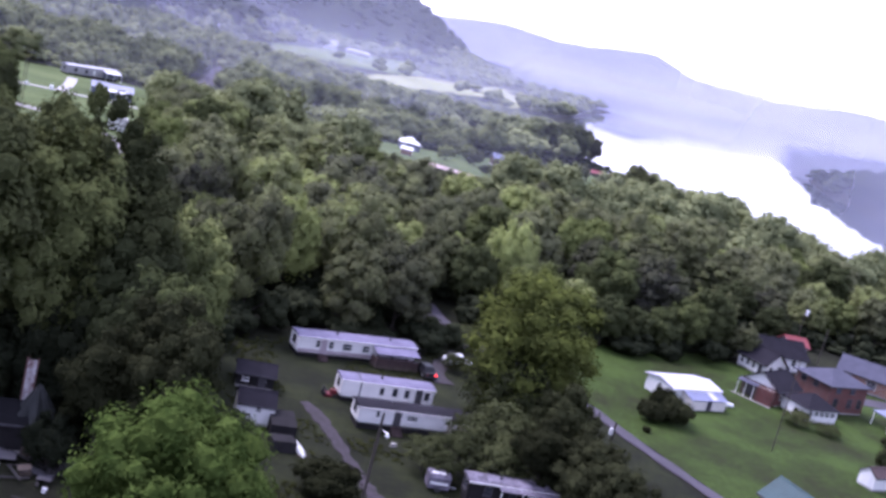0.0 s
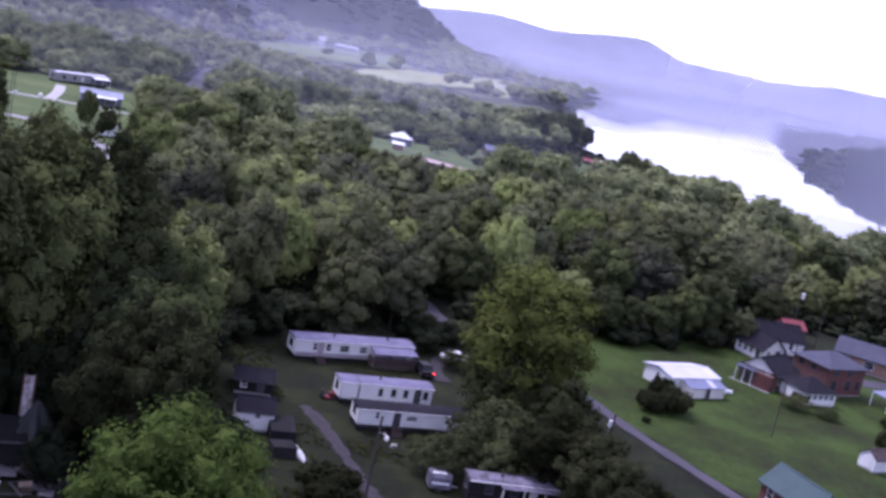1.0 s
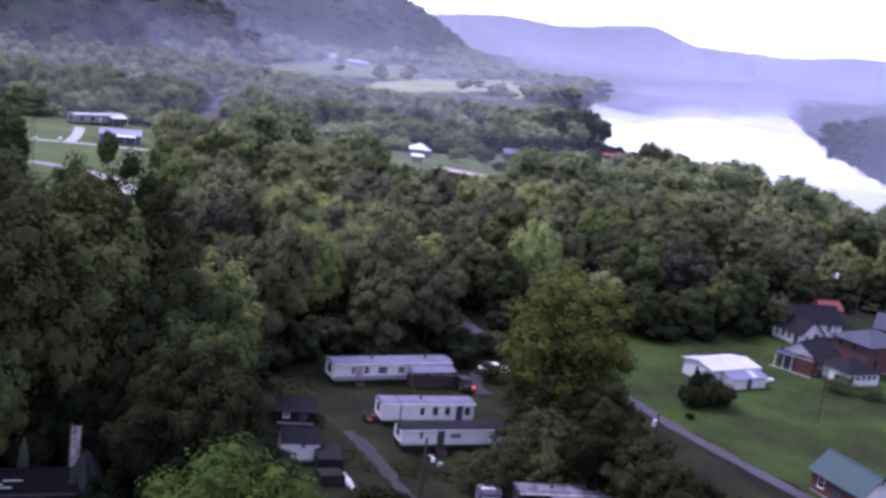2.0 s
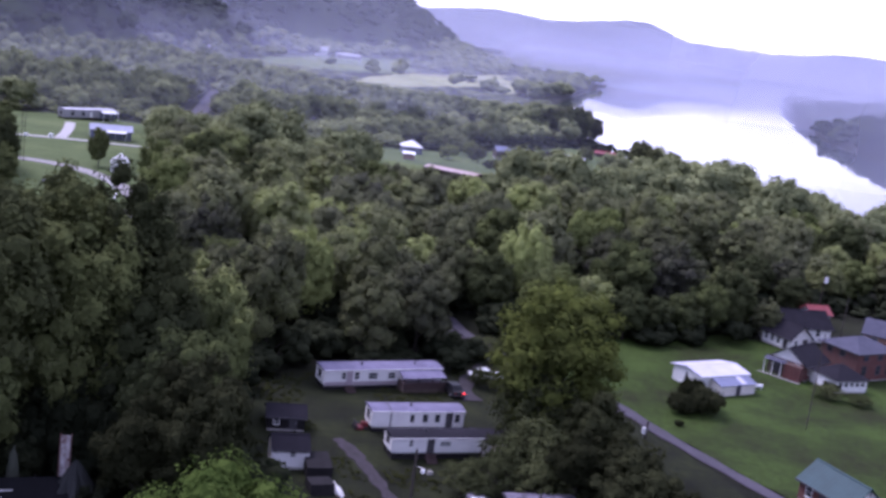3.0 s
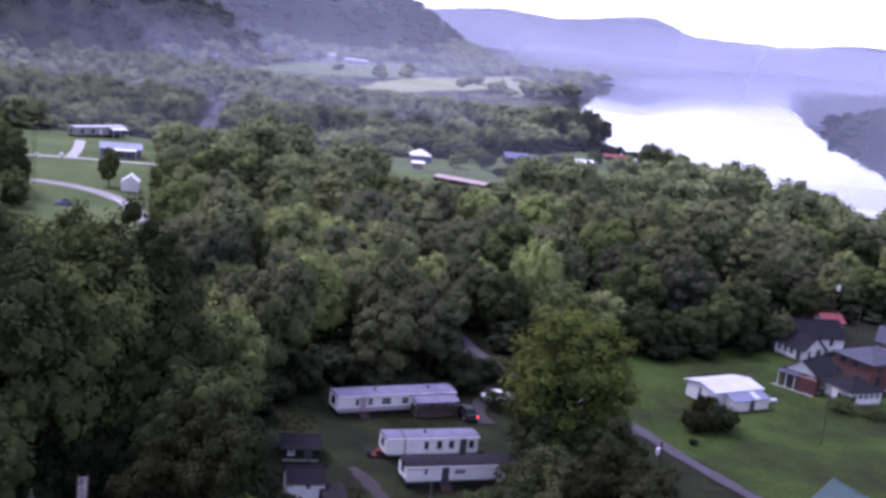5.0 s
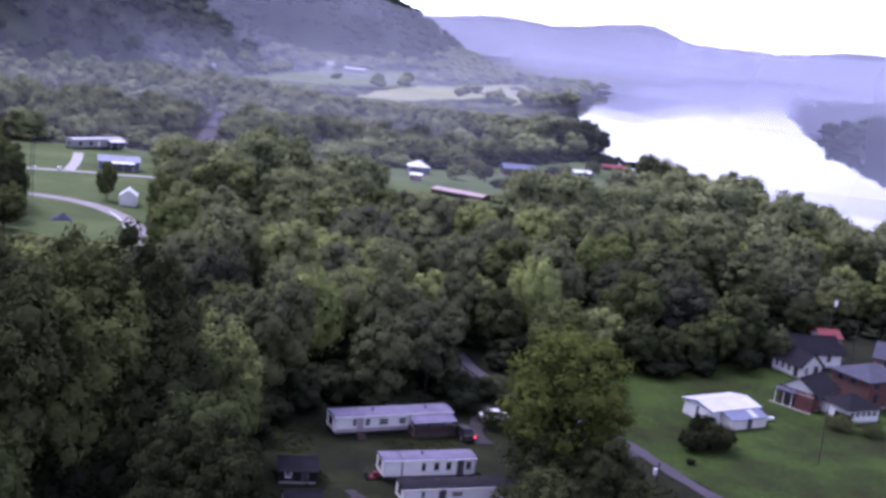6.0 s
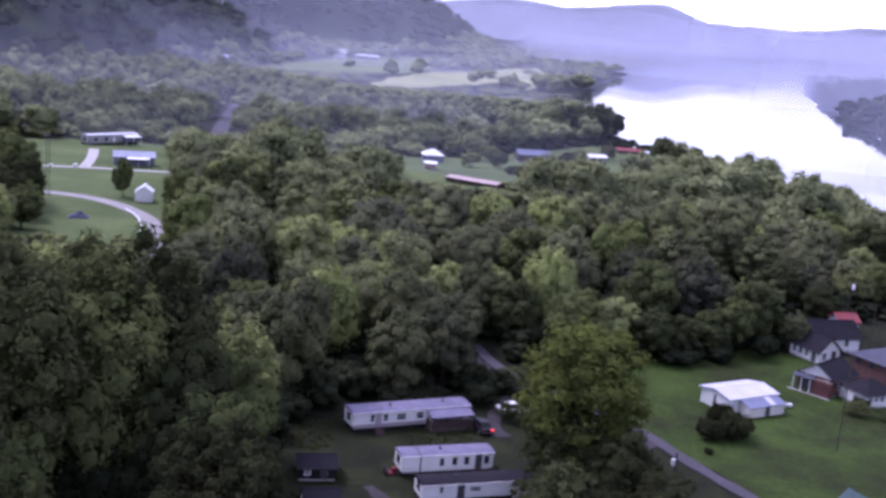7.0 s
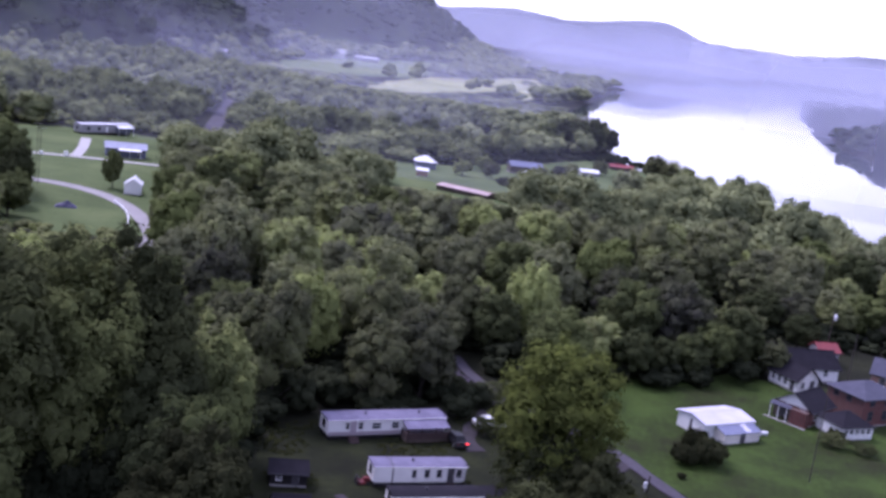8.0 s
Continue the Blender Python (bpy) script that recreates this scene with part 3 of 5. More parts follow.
# ---- buildings ----
def window(parent, x, y, z, w, h, face, trim=TRIM, bars=True):
    """A window on a wall: face 'front' (-y), 'back' (+y), 'start' (-x) or 'end' (+x); x, y, z is its lower middle."""
    t = 0.07
    bm = bmesh.new()
    for a, b, c, d in ((-w / 2 - t, -w / 2, -t, h + t), (w / 2, w / 2 + t, -t, h + t), (-w / 2, w / 2, -t, 0), (-w / 2, w / 2, h, h + t)):
        box(a, b, -0.06, 0.0, c, d, bm)
    if bars:
        box(-w / 2, w / 2, -0.045, 0.0, h * 0.5 - 0.03, h * 0.5 + 0.03, bm)
    ang = {"front": 0, "back": 180, "start": -90, "end": 90}[face]
    win = part("window", bm, trim, parent)
    win.matrix_basis = pose(x, y, z, 0, 0, ang)
    part("pane", box(-w / 2, w / 2, -0.022, -0.006, 0, h), GLASS, win)
    part("sill", box(-w / 2 - 0.1, w / 2 + 0.1, -0.11, 0, -t - 0.05, -t), trim, win)
    return win


def door(parent, x, y, z, w, h, face, material):
    ang = {"front": 0, "back": 180, "start": -90, "end": 90}[face]
    bm = box(-w / 2, w / 2, -0.05, 0.0, 0, h)
    for k in range(3):
        box(-w / 2 + 0.1, w / 2 - 0.1, -0.07, -0.05, 0.12 + k * h / 3, h / 3 - 0.08 + k * h / 3, bm)
    d = part("door", bm, material, parent)
    d.matrix_basis = pose(x, y, z, 0, 0, ang)
    part("handle", box(w / 2 - 0.14, w / 2 - 0.08, -0.11, -0.05, h * 0.45, h * 0.52), STEEL, d)
    return d


def gable_house(name, x, y, turn, L, D, H, rise, wall, roof, label, wins=(), doors=(), over=0.4, base=0.3, trim=DARK_TRIM, chimney=None, z=None,
                gable=None, category="house", group=""):
    """A house on [0, L] x [0, D] with its ridge along x, turned about its corner at (x, y)."""
    gz = terrain(x, y) if z is None else z
    h = thing(name, pose(x, y, gz, 0, 0, turn), label, category, group)
    part("foundation", box(0.04, L - 0.04, 0.04, D - 0.04, -1.2, base), CONCRETE, h)
    part("wall", prism([(0, base), (D, base), (D, H), (0, H)], 0, L), wall, h)
    for nm, xa, xb in (("gable", 0.0, 0.12), ("gable", L - 0.12, L)):
        part(nm, prism([(0.0, H + 0.003), (D, H + 0.003), (D / 2, H + rise * (1 - 0.02))], xa, xb), gable or wall, h)
    k = rise / (D / 2)
    low = H - over * k + 0.05
    for ya, yb in ((-over, D / 2), (D + over, D / 2)):
        part("roof", slab([(-over, ya, low), (L + over, ya, low), (L + over, yb, H + rise + 0.05), (-over, yb, H + rise + 0.05)], 0.1), roof, h)
    part("ridge_cap", prism([(D / 2 - 0.18, H + rise + 0.01), (D / 2 + 0.18, H + rise + 0.01), (D / 2, H + rise + 0.11)], -over, L + over), roof, h)
    for ya, yb in ((-over - 0.03, -over), (D + over, D + over + 0.03)):
        part("fascia", box(-over, L + over, ya, yb, low - 0.2, low + 0.01), trim, h)
    for face, u, wz, w, hh in wins:
        px, py = {"front": (u, 0), "back": (u, D), "start": (0, u), "end": (L, u)}[face]
        window(h, px, py, wz, w, hh, face)
    for face, u, w, hh, mt in doors:
        px, py = {"front": (u, 0), "back": (u, D), "start": (0, u), "end": (L, u)}[face]
        door(h, px, py, base, w, hh, face, mt)
    if chimney:
        cx, cy, cw, ctop = chimney
        c = part("chimney", box(cx, cx + cw, cy, cy + cw, H, ctop), BRICK, h)
        part("chimney_cap", box(cx - 0.08, cx + cw + 0.08, cy - 0.08, cy + cw + 0.08, ctop, ctop + 0.1), CONCRETE, c)
    return h


def hip_house(name, x, y, turn, L, D, H, rise, wall, roof, label, wins=(), over=0.5, base=0.3, z=None, trim=TRIM):
    gz = terrain(x, y) if z is None else z
    h = thing(name, pose(x, y, gz, 0, 0, turn), label, "house")
    part("foundation", box(0.04, L - 0.04, 0.04, D - 0.04, -1.2, base), CONCRETE, h)
    part("wall", box(0, L, 0, D, base, H), wall, h)
    bm = bmesh.new()
    o = over
    e = [bm.verts.new(p) for p in ((-o, -o, H), (L + o, -o, H), (L + o, D + o, H), (-o, D + o, H))]
    r = [bm.verts.new(p) for p in ((D / 2, D / 2, H + rise), (max(L - D / 2, D / 2 + 0.4), D / 2, H + rise))]
    for f in ((e[0], e[1], r[1], r[0]), (e[1], e[2], r[1]), (e[2], e[3], r[0], r[1]), (e[3], e[0], r[0]), (e[3], e[2], e[1], e[0])):
        bm.faces.new(f)
    part("roof", bm, roof, h)
    for a, b, c, d in ((-o, L + o, -o - 0.03, -o), (-o, L + o, D + o, D + o + 0.03), (-o - 0.03, -o, -o, D + o), (L + o, L + o + 0.03, -o, D + o)):
        part("fascia", box(a, b, c, d, H - 0.18, H + 0.02), DARK_TRIM, h)
    for face, u, wz, w, hh in wins:
        px, py = {"front": (u, 0), "back": (u, D), "start": (0, u), "end": (L, u)}[face]
        window(h, px, py, wz, w, hh, face, trim)
    return h


def mobile_home(x, y, turn, L, W, H, wall, roof, label, wins, doors, z=None, lift=0.62, band=None, vents=(), seams=(), trim=DARK_TRIM):
    """A single-wide trailer on piers with a shallow bowed roof and rounded ends; corner at (x, y), long side along x."""
    gz = terrain(x, y) if z is None else z
    h = thing("mobile_home", pose(x, y, gz, 0, 0, turn), label, "mobile home", "trailers in the yard")
    part("chassis", box(0.3, L - 0.3, 0.25, W - 0.25, lift - 0.22, lift - 0.02), STEEL, h)
    part("skirting", box(0.12, L - 0.12, 0.10, W - 0.1, -0.3, lift - 0.24), SKIRT, h)
    part("body", box(0, L, 0, W, lift - 0.02, H - 0.02, None, 0.12), wall, h)
    prof = [(-0.08, H - 0.06)] + [(-0.08 + (W + 0.16) * k / 8, H + 0.22 * math.sin(math.pi * k / 8)) for k in range(9)] + [(W + 0.08, H - 0.06)]
    part("roof", prism(prof, -0.1, L + 0.1), roof, h)
    part("gutter", box(-0.1, L + 0.1, -0.14, -0.085, H - 0.1, H), TRIM, h)
    if band:
        part("band", box(0.1, L - 0.1, -0.014, 0.03, lift + 0.02, lift + 0.45), band, h, "faded coloured band low on the wall")
    for u in seams:
        part("roof_seam", prism([(p[0], p[1] + 0.03) for p in prof[1:-1]] + [(W + 0.08, H - 0.05), (-0.08, H - 0.05)], u, u + 0.16), DARK_TRIM, h)
    for u in vents:
        part("roof_vent", tube([(u, W * 0.45, H + 0.15), (u, W * 0.45, H + 0.55)], [0.14, 0.14]), DARK_TRIM, h)
    for u, w, hh in wins:
        window(h, u, 0, lift + 0.8, w, hh, "front", trim)
    window(h, 0, W / 2, lift + 0.8, 1.0, 0.8, "start", DARK_TRIM)
    for u, mt in doors:
        door(h, u, 0, lift, 0.85, 1.85, "front", mt)
        bm = bmesh.new()
        for k in range(4):
            box(u - 0.6, u + 0.6, -0.3 * (4 - k) - 0.1, -0.3 * (3 - k) - 0.1, -0.2, (k + 1) * lift / 4.2, bm)
        part("steps", bm, BROWN_WOOD, h)
    return h


def lean_roof(parent, x0, x1, y0, y1, z0, z1, roof, posts, post_mat, name="awning"):
    """A lean-to roof from the wall line y1 at z1 out to y0 at z0, on posts."""
    a = part(name, slab([(x0, y0, z0), (x1, y0, z0), (x1, y1, z1), (x0, y1, z1)], 0.07), roof, parent)
    for u in posts:
        part("post", box(u - 0.06, u + 0.06, y0 + 0.15, y0 + 0.27, -0.2, z0 - 0.05), post_mat, a)
    return a


# trailers
back = mobile_home(-15.5, 135.0, 28, 16.4, 3.3, 2.65, WHITE_SIDING, TRAILER_ROOF,
                   "long white trailer home with a pale bowed roof and brown porch",
                   [(2.6, 0.5, 0.9), (4.4, 0.6, 0.9), (6.6, 1.2, 0.8), (9.2, 0.9, 0.8)], [(3.4, PINK_BAND)], band=PINK_BAND, vents=(5.5, 13.0), trim=TRIM)
lean_roof(back, 10.1, 16.2, -2.0, 0.05, 2.05, 2.5, TRAILER_ROOF, (10.3, 12.3, 14.3, 16.2), BROWN_WOOD)
part("porch_wall", box(10.15, 16.1, -1.9, -1.78, 0.3, 1.4), BROWN_WOOD, back, "brown board porch wall")
part("porch_deck", box(10.1, 16.2, -1.95, -0.02, -0.2, 0.5), DARK_WOOD, back)
part("porch_end", box(10.15, 10.27, -1.77, -0.02, 0.51, 1.4), BROWN_WOOD, back)
middle = mobile_home(-8.1, 123.0, 22, 11.4, 2.9, 2.6, WHITE_SIDING, TRAILER_ROOF,
                     "short white trailer home with rounded ends and small dark windows",
                     [(4.9, 0.35, 0.7), (6.5, 0.45, 0.75), (8.0, 0.45, 0.75), (10.5, 0.45, 0.75)], [(9.5, DARK_TRIM)], vents=(5.0,), seams=(2.2,))
part("wall_strap", box(2.2, 2.36, -0.03, 0.02, 0.62, 2.55), DARK_TRIM, middle)
frontt = mobile_home(-5.1, 115.7, 22, 10.6, 3.0, 2.55, WHITE_SIDING, DARK_SHINGLE,
                     "white trailer home with a flat dark roof and screened porch",
                     [(2.2, 0.4, 0.7), (6.2, 1.2, 0.5)], [(4.5, DARK_TRIM)], vents=(4.2,), trim=TRIM, lift=0.8)
lean_roof(frontt, 10.7, 14.2, -0.1, 2.95, 2.3, 2.55, DARK_SHINGLE, (10.9, 12.4, 14.0), TRIM, "porch_roof")
for u in (10.8, 12.2, 13.5):
    part("porch_panel", box(u, u + 1.0, 0.02, 0.08, 0.4, 1.7), CREAM_SIDING, frontt, "cream porch panel")
part("porch_deck", box(10.7, 14.2, 0, 3.1, -0.2, 0.38), DARK_WOOD, frontt)

old = mobile_home(7.6, 102.9, 15, 9.6, 2.5, 2.6, SKIRT, STRIPED_METAL,
                  "old dark trailer with a patched streaky metal roof",
                  [(2.0, 0.7, 0.8), (4.6, 0.7, 0.8)], [(6.6, TRIM)], vents=(3.4, 8.0))
lean_roof(old, 3.0, 9.6, -0.9, 0.05, 2.4, 2.6, STRIPED_METAL, (3.2, 5.4, 7.6, 9.4), TRIM)

# a parked camper trailer beside the old home
def camper(x, y, turn):
    c = thing("camper", pose(x, y, terrain(x, y), 0, 0, turn), "small dull camper with white stripes across it", "camper")
    prof = [(0, 0.4), (1.8, 0.4), (1.8, 1.5), (1.6, 1.8), (0.2, 1.8), (0, 1.5)]
    part("body", prism(prof, 0, 2.2), STRIPED_METAL, c)
    part("stripe", box(0.2, 2.0, -0.02, 0.02, 0.85, 1.1), TRIM, c)
    part("roof_hatch", box(0.3, 1.7, 0.5, 0.8, 1.8, 1.86), TRIM, c)
    part("hitch", tube([(2.2, 0.9, 0.45), (3.1, 0.9, 0.4)], [0.06, 0.05]), STEEL, c)
    for yy in (0.0, 1.6):
        part("wheel", tube([(1.1, yy, 0.32), (1.1, yy + 0.2, 0.32)], [0.32, 0.32], 14), RUBBER, c)


camper(3.7, 104.0, 12)

# sheds by the gravel drive
gable_house("shed", -16.9, 108.6, 16, 3.9, 3.4, 2.2, 1.1, WHITE_SIDING, DARK_SHINGLE, "small white shed with a steep dark roof",
            wins=(("front", 2.2, 1.5, 0.5, 0.45),), doors=(("end", 1.7, 1.0, 1.8, DARK_TRIM),), over=0.12, trim=DARK_TRIM, category="shed")
shed_b = gable_house("shed", -19.4, 119.0, 14, 4.2, 3.6, 1.8, 0.8, SKIRT, DARK_SHINGLE, "low weathered shed with a dark patched roof",
                     wins=(("front", 1.0, 0.9, 0.6, 0.6),), doors=(("front", 2.9, 0.9, 1.5, DARK_TRIM),), over=0.25, trim=DARK_TRIM, category="shed")
single("shed_annex", prism([(0, -0.3), (3.4, -0.3), (3.4, 1.7), (0, 1.3)], 0, 2.6), SKIRT, pose(-12.9, 107.4, 0, 0, 0, 18),
       "dark low wooden lean-to beside the white shed", "shed")
single("woodpile", prism([(0, -0.1), (3.0, -0.1), (2.7, 0.9), (0.3, 1.1)], 0, 2.4), SKIRT, pose(-11.8, 103.6, 0, 0, 0, 22),
       "dark covered woodpile beside the gravel drive", "woodpile")


def canoe(x, y, turn):
    bm = bmesh.new()
    n, m = 12, 8
    rows = []
    for i in range(n + 1):
        u = i / n
        w = 0.42 * math.sin(math.pi * min(max(u, 0.03), 0.97)) ** 0.7
        rows.append([bm.verts.new((u * 3.6, w * math.cos(math.pi * k / m), 0.15 + 0.42 * math.sin(math.pi * k / m) * (0.5 + 0.5 * math.sin(math.pi * u))))
                     for k in range(m + 1)])
    for a, b in zip(rows, rows[1:]):
        for k in range(m):
            bm.faces.new((a[k], a[k + 1], b[k + 1], b[k]))
    bmesh.ops.solidify(bm, geom=bm.faces[:], thickness=0.04)
    c = thing("boat", pose(x, y, terrain(x, y), 0, 0, turn), "upturned white boat on blocks beside the gravel drive", "boat")
    part("hull", bm, PLASTIC, c)
    part("keel", box(0.3, 3.3, -0.03, 0.03, 0.56, 0.62), TRIM, c)
    for u in (0.7, 2.8):
        part("block", box(u, u + 0.25, -0.5, 0.5, -0.05, 0.2), DARK_WOOD, c)


canoe(-10.2, 107.0, -64)

# barn with its lean-to
barn = gable_house("barn", 35.9, 157.4, 33, 9.2, 5.8, 2.45, 0.55, WHITE_METAL, LIGHT_METAL, "low white metal barn with a pale roof and lean-to",
                   wins=(("end", 3.2, 1.2, 0.8, 0.7),), over=0.35, base=0.1, trim=TRIM, category="barn")
for u in (1.5, 4.3):
    part("barn_door", box(-0.07, -0.005, u - 1.1, u + 1.1, 0.15, 2.1), WHITE_SIDING, barn, "white roll-up barn door")
part("door_gap", box(-0.05, -0.004, 2.7, 3.1, 0.15, 2.1), DARK_TRIM, barn)
part("annex_wall", prism([(-2.3, -0.4), (0, -0.4), (0, 2.15), (-2.3, 1.6)], 1.9, 8.8), CREAM_SIDING, barn, "cream lean-to wall")
part("annex_roof", slab([(1.7, -2.5, 1.62), (9.0, -2.5, 1.62), (9.0, -0.42, 2.24), (1.7, -0.42, 2.24)], 0.08), BLUE_METAL, barn)
part("roof_panel", slab([(6.1, -2.3, 1.72), (7.1, -2.3, 1.72), (7.1, -0.5, 2.26), (6.1, -0.5, 2.26)], 0.03), LIGHT_METAL, barn, "one paler roof sheet")
part("annex_door", box(5.0, 5.9, -2.36, -2.31, 0.0, 1.5), DARK_TRIM, barn)
single("propane_tank", tube([(0, 0, 0.7), (0.12, 0, 0.7), (0.4, 0, 0.7), (1.9, 0, 0.7), (2.2, 0, 0.7), (2.32, 0, 0.7)], [0.12, 0.34, 0.46, 0.46, 0.34, 0.12], 14,
                            box(0.4, 0.6, -0.3, 0.3, 0, 0.5, box(1.7, 1.9, -0.3, 0.3, 0, 0.5))), PLASTIC,
       pose(45.2, 163.2, 0, 0, 0, 20) @ Matrix.Scale(0.62, 4), "white propane tank on blocks beside the barn", "propane tank")

# houses on the lawn's far side
gable_house("house", 53.2, 193.6, -58, 6.6, 4.8, 2.5, 2.0, WHITE_SIDING, DARK_SHINGLE, "white cottage with a steep dark shingled roof",
            wins=(("front", 1.0, 0.9, 0.6, 1.1), ("front", 2.4, 0.9, 0.6, 1.1), ("front", 3.8, 0.9, 0.6, 1.1), ("end", 1.2, 0.9, 0.7, 1.1)),
            doors=(("front", 5.4, 0.9, 1.9, DARK_TRIM), ("end", 3.4, 1.0, 1.9, DARK_TRIM)))
gable_house("house", 57.6, 195.8, 18, 9.4, 6.4, 2.8, 2.3, WHITE_SIDING, DARK_SHINGLE, "white house with a broad dark roof behind the cottage",
            wins=(("start", 2.0, 1.2, 0.8, 1.2), ("start", 4.6, 1.2, 0.6, 0.8), ("front", 6.8, 1.2, 0.8, 1.1)))
brick = gable_house("house", 54.4, 170.4, 48, 7.4, 6.2, 2.7, 2.0, BRICK, DARK_SHINGLE, "red brick house with a white gable and dark roof",
                    wins=(("start", 1.4, 1.1, 0.9, 1.3), ("front", 1.6, 1.1, 0.7, 1.3)), gable=WHITE_SIDING)
part("porch_roof", slab([(-1.5, 2.9, 2.3), (-1.5, 6.4, 2.3), (-0.42, 6.4, 2.66), (-0.42, 2.9, 2.66)], 0.12), GREY_SHINGLE, brick)
for v in (3.4, 4.8, 6.2):
    part("porch_post", box(-1.38, -1.27, v - 0.055, v + 0.055, -0.2, 2.18), TRIM, brick, "white porch post")
part("porch_wall", box(-1.3, -0.003, 0.1, 2.85, -0.5, 2.4), BRICK, brick)
# Porch shade is put in as dark sheets, here and at the back
part("porch_opening", box(-0.10, -0.055, 4.0, 5.2, 0.3, 2.3), DARK_TRIM, brick, "dark sheet standing for the shaded porch doorway")
part("porch_step", box(-2.0, -1.45, -0.3, 6.8, -0.6, 0.1), OLD_CONCRETE, brick, "pale front step")
part("porch_back", box(-0.05, -0.004, 2.95, 6.3, 0.02, 2.35), DARK_WOOD, brick, "dark sheet standing for the shade inside the porch")
hip_house("house_wing", 58.2, 166.4, 27, 6.2, 5.6, 2.2, 1.7, WHITE_SIDING, DARK_SHINGLE, "low white wing with a dark roof and window row",
          wins=tuple(("front", 0.8 + 1.12 * k, 1.15, 0.8, 0.65) for k in range(5)), over=0.25)
hip_house("house", 63.4, 174.4, 33, 9.0, 7.4, 4.8, 1.7, BRICK, GREY_SHINGLE, "two-storey red brick house with a grey hipped roof",
          wins=(("front", 2.0, 1.2, 1.0, 1.4), ("front", 5.4, 1.2, 1.0, 1.4), ("front", 7.8, 1.2, 0.9, 1.4), ("front", 2.0, 3.6, 1.0, 1.2),
                ("front", 5.4, 3.6, 1.0, 1.2), ("start", 3.0, 3.6, 0.9, 1.2), ("start", 5.6, 3.6, 0.9, 1.2)), trim=DARK_TRIM)


def carport(x, y, turn):
    c = thing("carport", pose(x, y, 0, 0, 0, turn), "open carport with a low blue-grey metal roof", "carport")
    part("roof", slab([(0, 0, 2.4), (11, 0, 2.4), (11, 4.4, 2.75), (0, 4.4, 2.75)], 0.12), BLUE_METAL, c)
    part("back_wall", box(0.2, 10.8, 4.2, 4.32, -0.3, 2.55), GREY_SIDING, c)
    for u in (0.3, 3.8, 7.2, 10.7):
        part("post", box(u - 0.06, u + 0.06, 0.1, 0.22, -0.3, 2.3), TRIM, c)


carport(71.2, 175.6, -64)
gable_house("house", 72.4, 199.0, -24, 10.5, 7.5, 2.9, 2.0, ORANGE_BRICK, GREY_SHINGLE, "orange brick bungalow with a grey roof",
            wins=(("front", 2.0, 1.1, 1.0, 1.2), ("front", 6.0, 1.1, 1.6, 1.2), ("start", 3.5, 1.1, 1.0, 1.2)))
gable_house("house", 84.0, 204.5, -32, 11.0, 7.0, 3.2, 1.8, WHITE_SIDING, GREY_SHINGLE, "long white house with tall dark windows",
            wins=tuple(("front", 1.5 + 2.0 * k, 0.9, 0.9, 1.6) for k in range(5)))
gable_house("outbuilding", 66.0, 209.6, 15, 4.0, 4.0, 2.8, 1.1, GREY_SIDING, RED_METAL, "small outbuilding with a red metal roof",
            doors=(("front", 2.6, 1.0, 2.0, TRIM),), category="shed")
gable_house("shed", 60.4, 140.6, 32, 3.0, 2.6, 2.0, 0.9, WHITE_SIDING, BROWN_WOOD, "small white garden shed with a brown roof on the lawn",
            doors=(("start", 1.3, 1.1, 1.7, TRIM),), over=0.15, category="shed")
green = gable_house("house", 40.8, 121.6, -63, 7.6, 4.6, 2.7, 1.9, BRICK, GREEN_METAL, "brick and white house with a green metal roof",
                    wins=(("end", 2.5, 1.0, 0.7, 1.2), ("end", 2.5, 3.7, 0.45, 0.5), ("front", 1.6, 1.0, 0.9, 1.2)), gable=WHITE_SIDING,
                    doors=(("front", 4.0, 1.6, 2.0, DARK_TRIM),))
part("end_siding", box(7.4, 7.62, -0.02, 4.62, 0.3, 2.72), WHITE_SIDING, green, "white siding on the gable end")
part("side_roof", slab([(0.6, 7.4, 1.9), (7.4, 7.4, 1.9), (7.4, 5.05, 2.55), (0.6, 5.05, 2.55)], 0.1), GREY_SHINGLE, green)
part("side_wall", box(0.9, 7.2, 4.63, 7.2, -0.3, 1.9), WHITE_SIDING, green)
part("gable_vent", box(-0.36, -0.125, 1.3, 2.3, 2.4, 3.3), WHITE_SIDING, green)
single("storage_box", box(0, 2.4, 0, 1.6, 0, 1.9, prism([(-0.1, 1.9), (1.7, 1.9), (0.8, 2.4)], -0.1, 2.5)), BLUE_METAL, pose(62.2, 134.6, 0, 0, 0, 24),
       "small blue-roofed storage hut on the lawn", "shed")


# ---- cluttered house corner under the dark trees ----
def folded_cone(h, r):
    """A tarp thrown over a tall stack, falling in folds."""
    rng = random.Random(8)
    bm = bmesh.new()
    n = 40
    rings = []
    for i, (u, z) in enumerate(((0.06, 1.0), (0.16, 0.93), (0.34, 0.72), (0.55, 0.46), (0.8, 0.2), (1.05, -0.02))):
        ring = []
        for k in range(n):
            a = 2 * math.pi * k / n
            f = 1 + (0.05 + 0.16 * u) * math.sin(a * 7 + 0.6 * math.sin(a * 3)) + 0.06 * rng.uniform(-1, 1)
            ring.append(bm.verts.new((r * u * f * math.cos(a), r * u * f * math.sin(a) * 0.8, h * (z + 0.03 * rng.uniform(-1, 1)))))
        rings.append(ring)
    for r0, r1 in zip(rings, rings[1:]):
        for k in range(n):
            bm.faces.new((r0[k], r1[k], r1[(k + 1) % n], r0[(k + 1) % n]))
    bm.faces.new(rings[0])
    bmesh.ops.recalc_face_normals(bm, faces=bm.faces[:])
    return bm


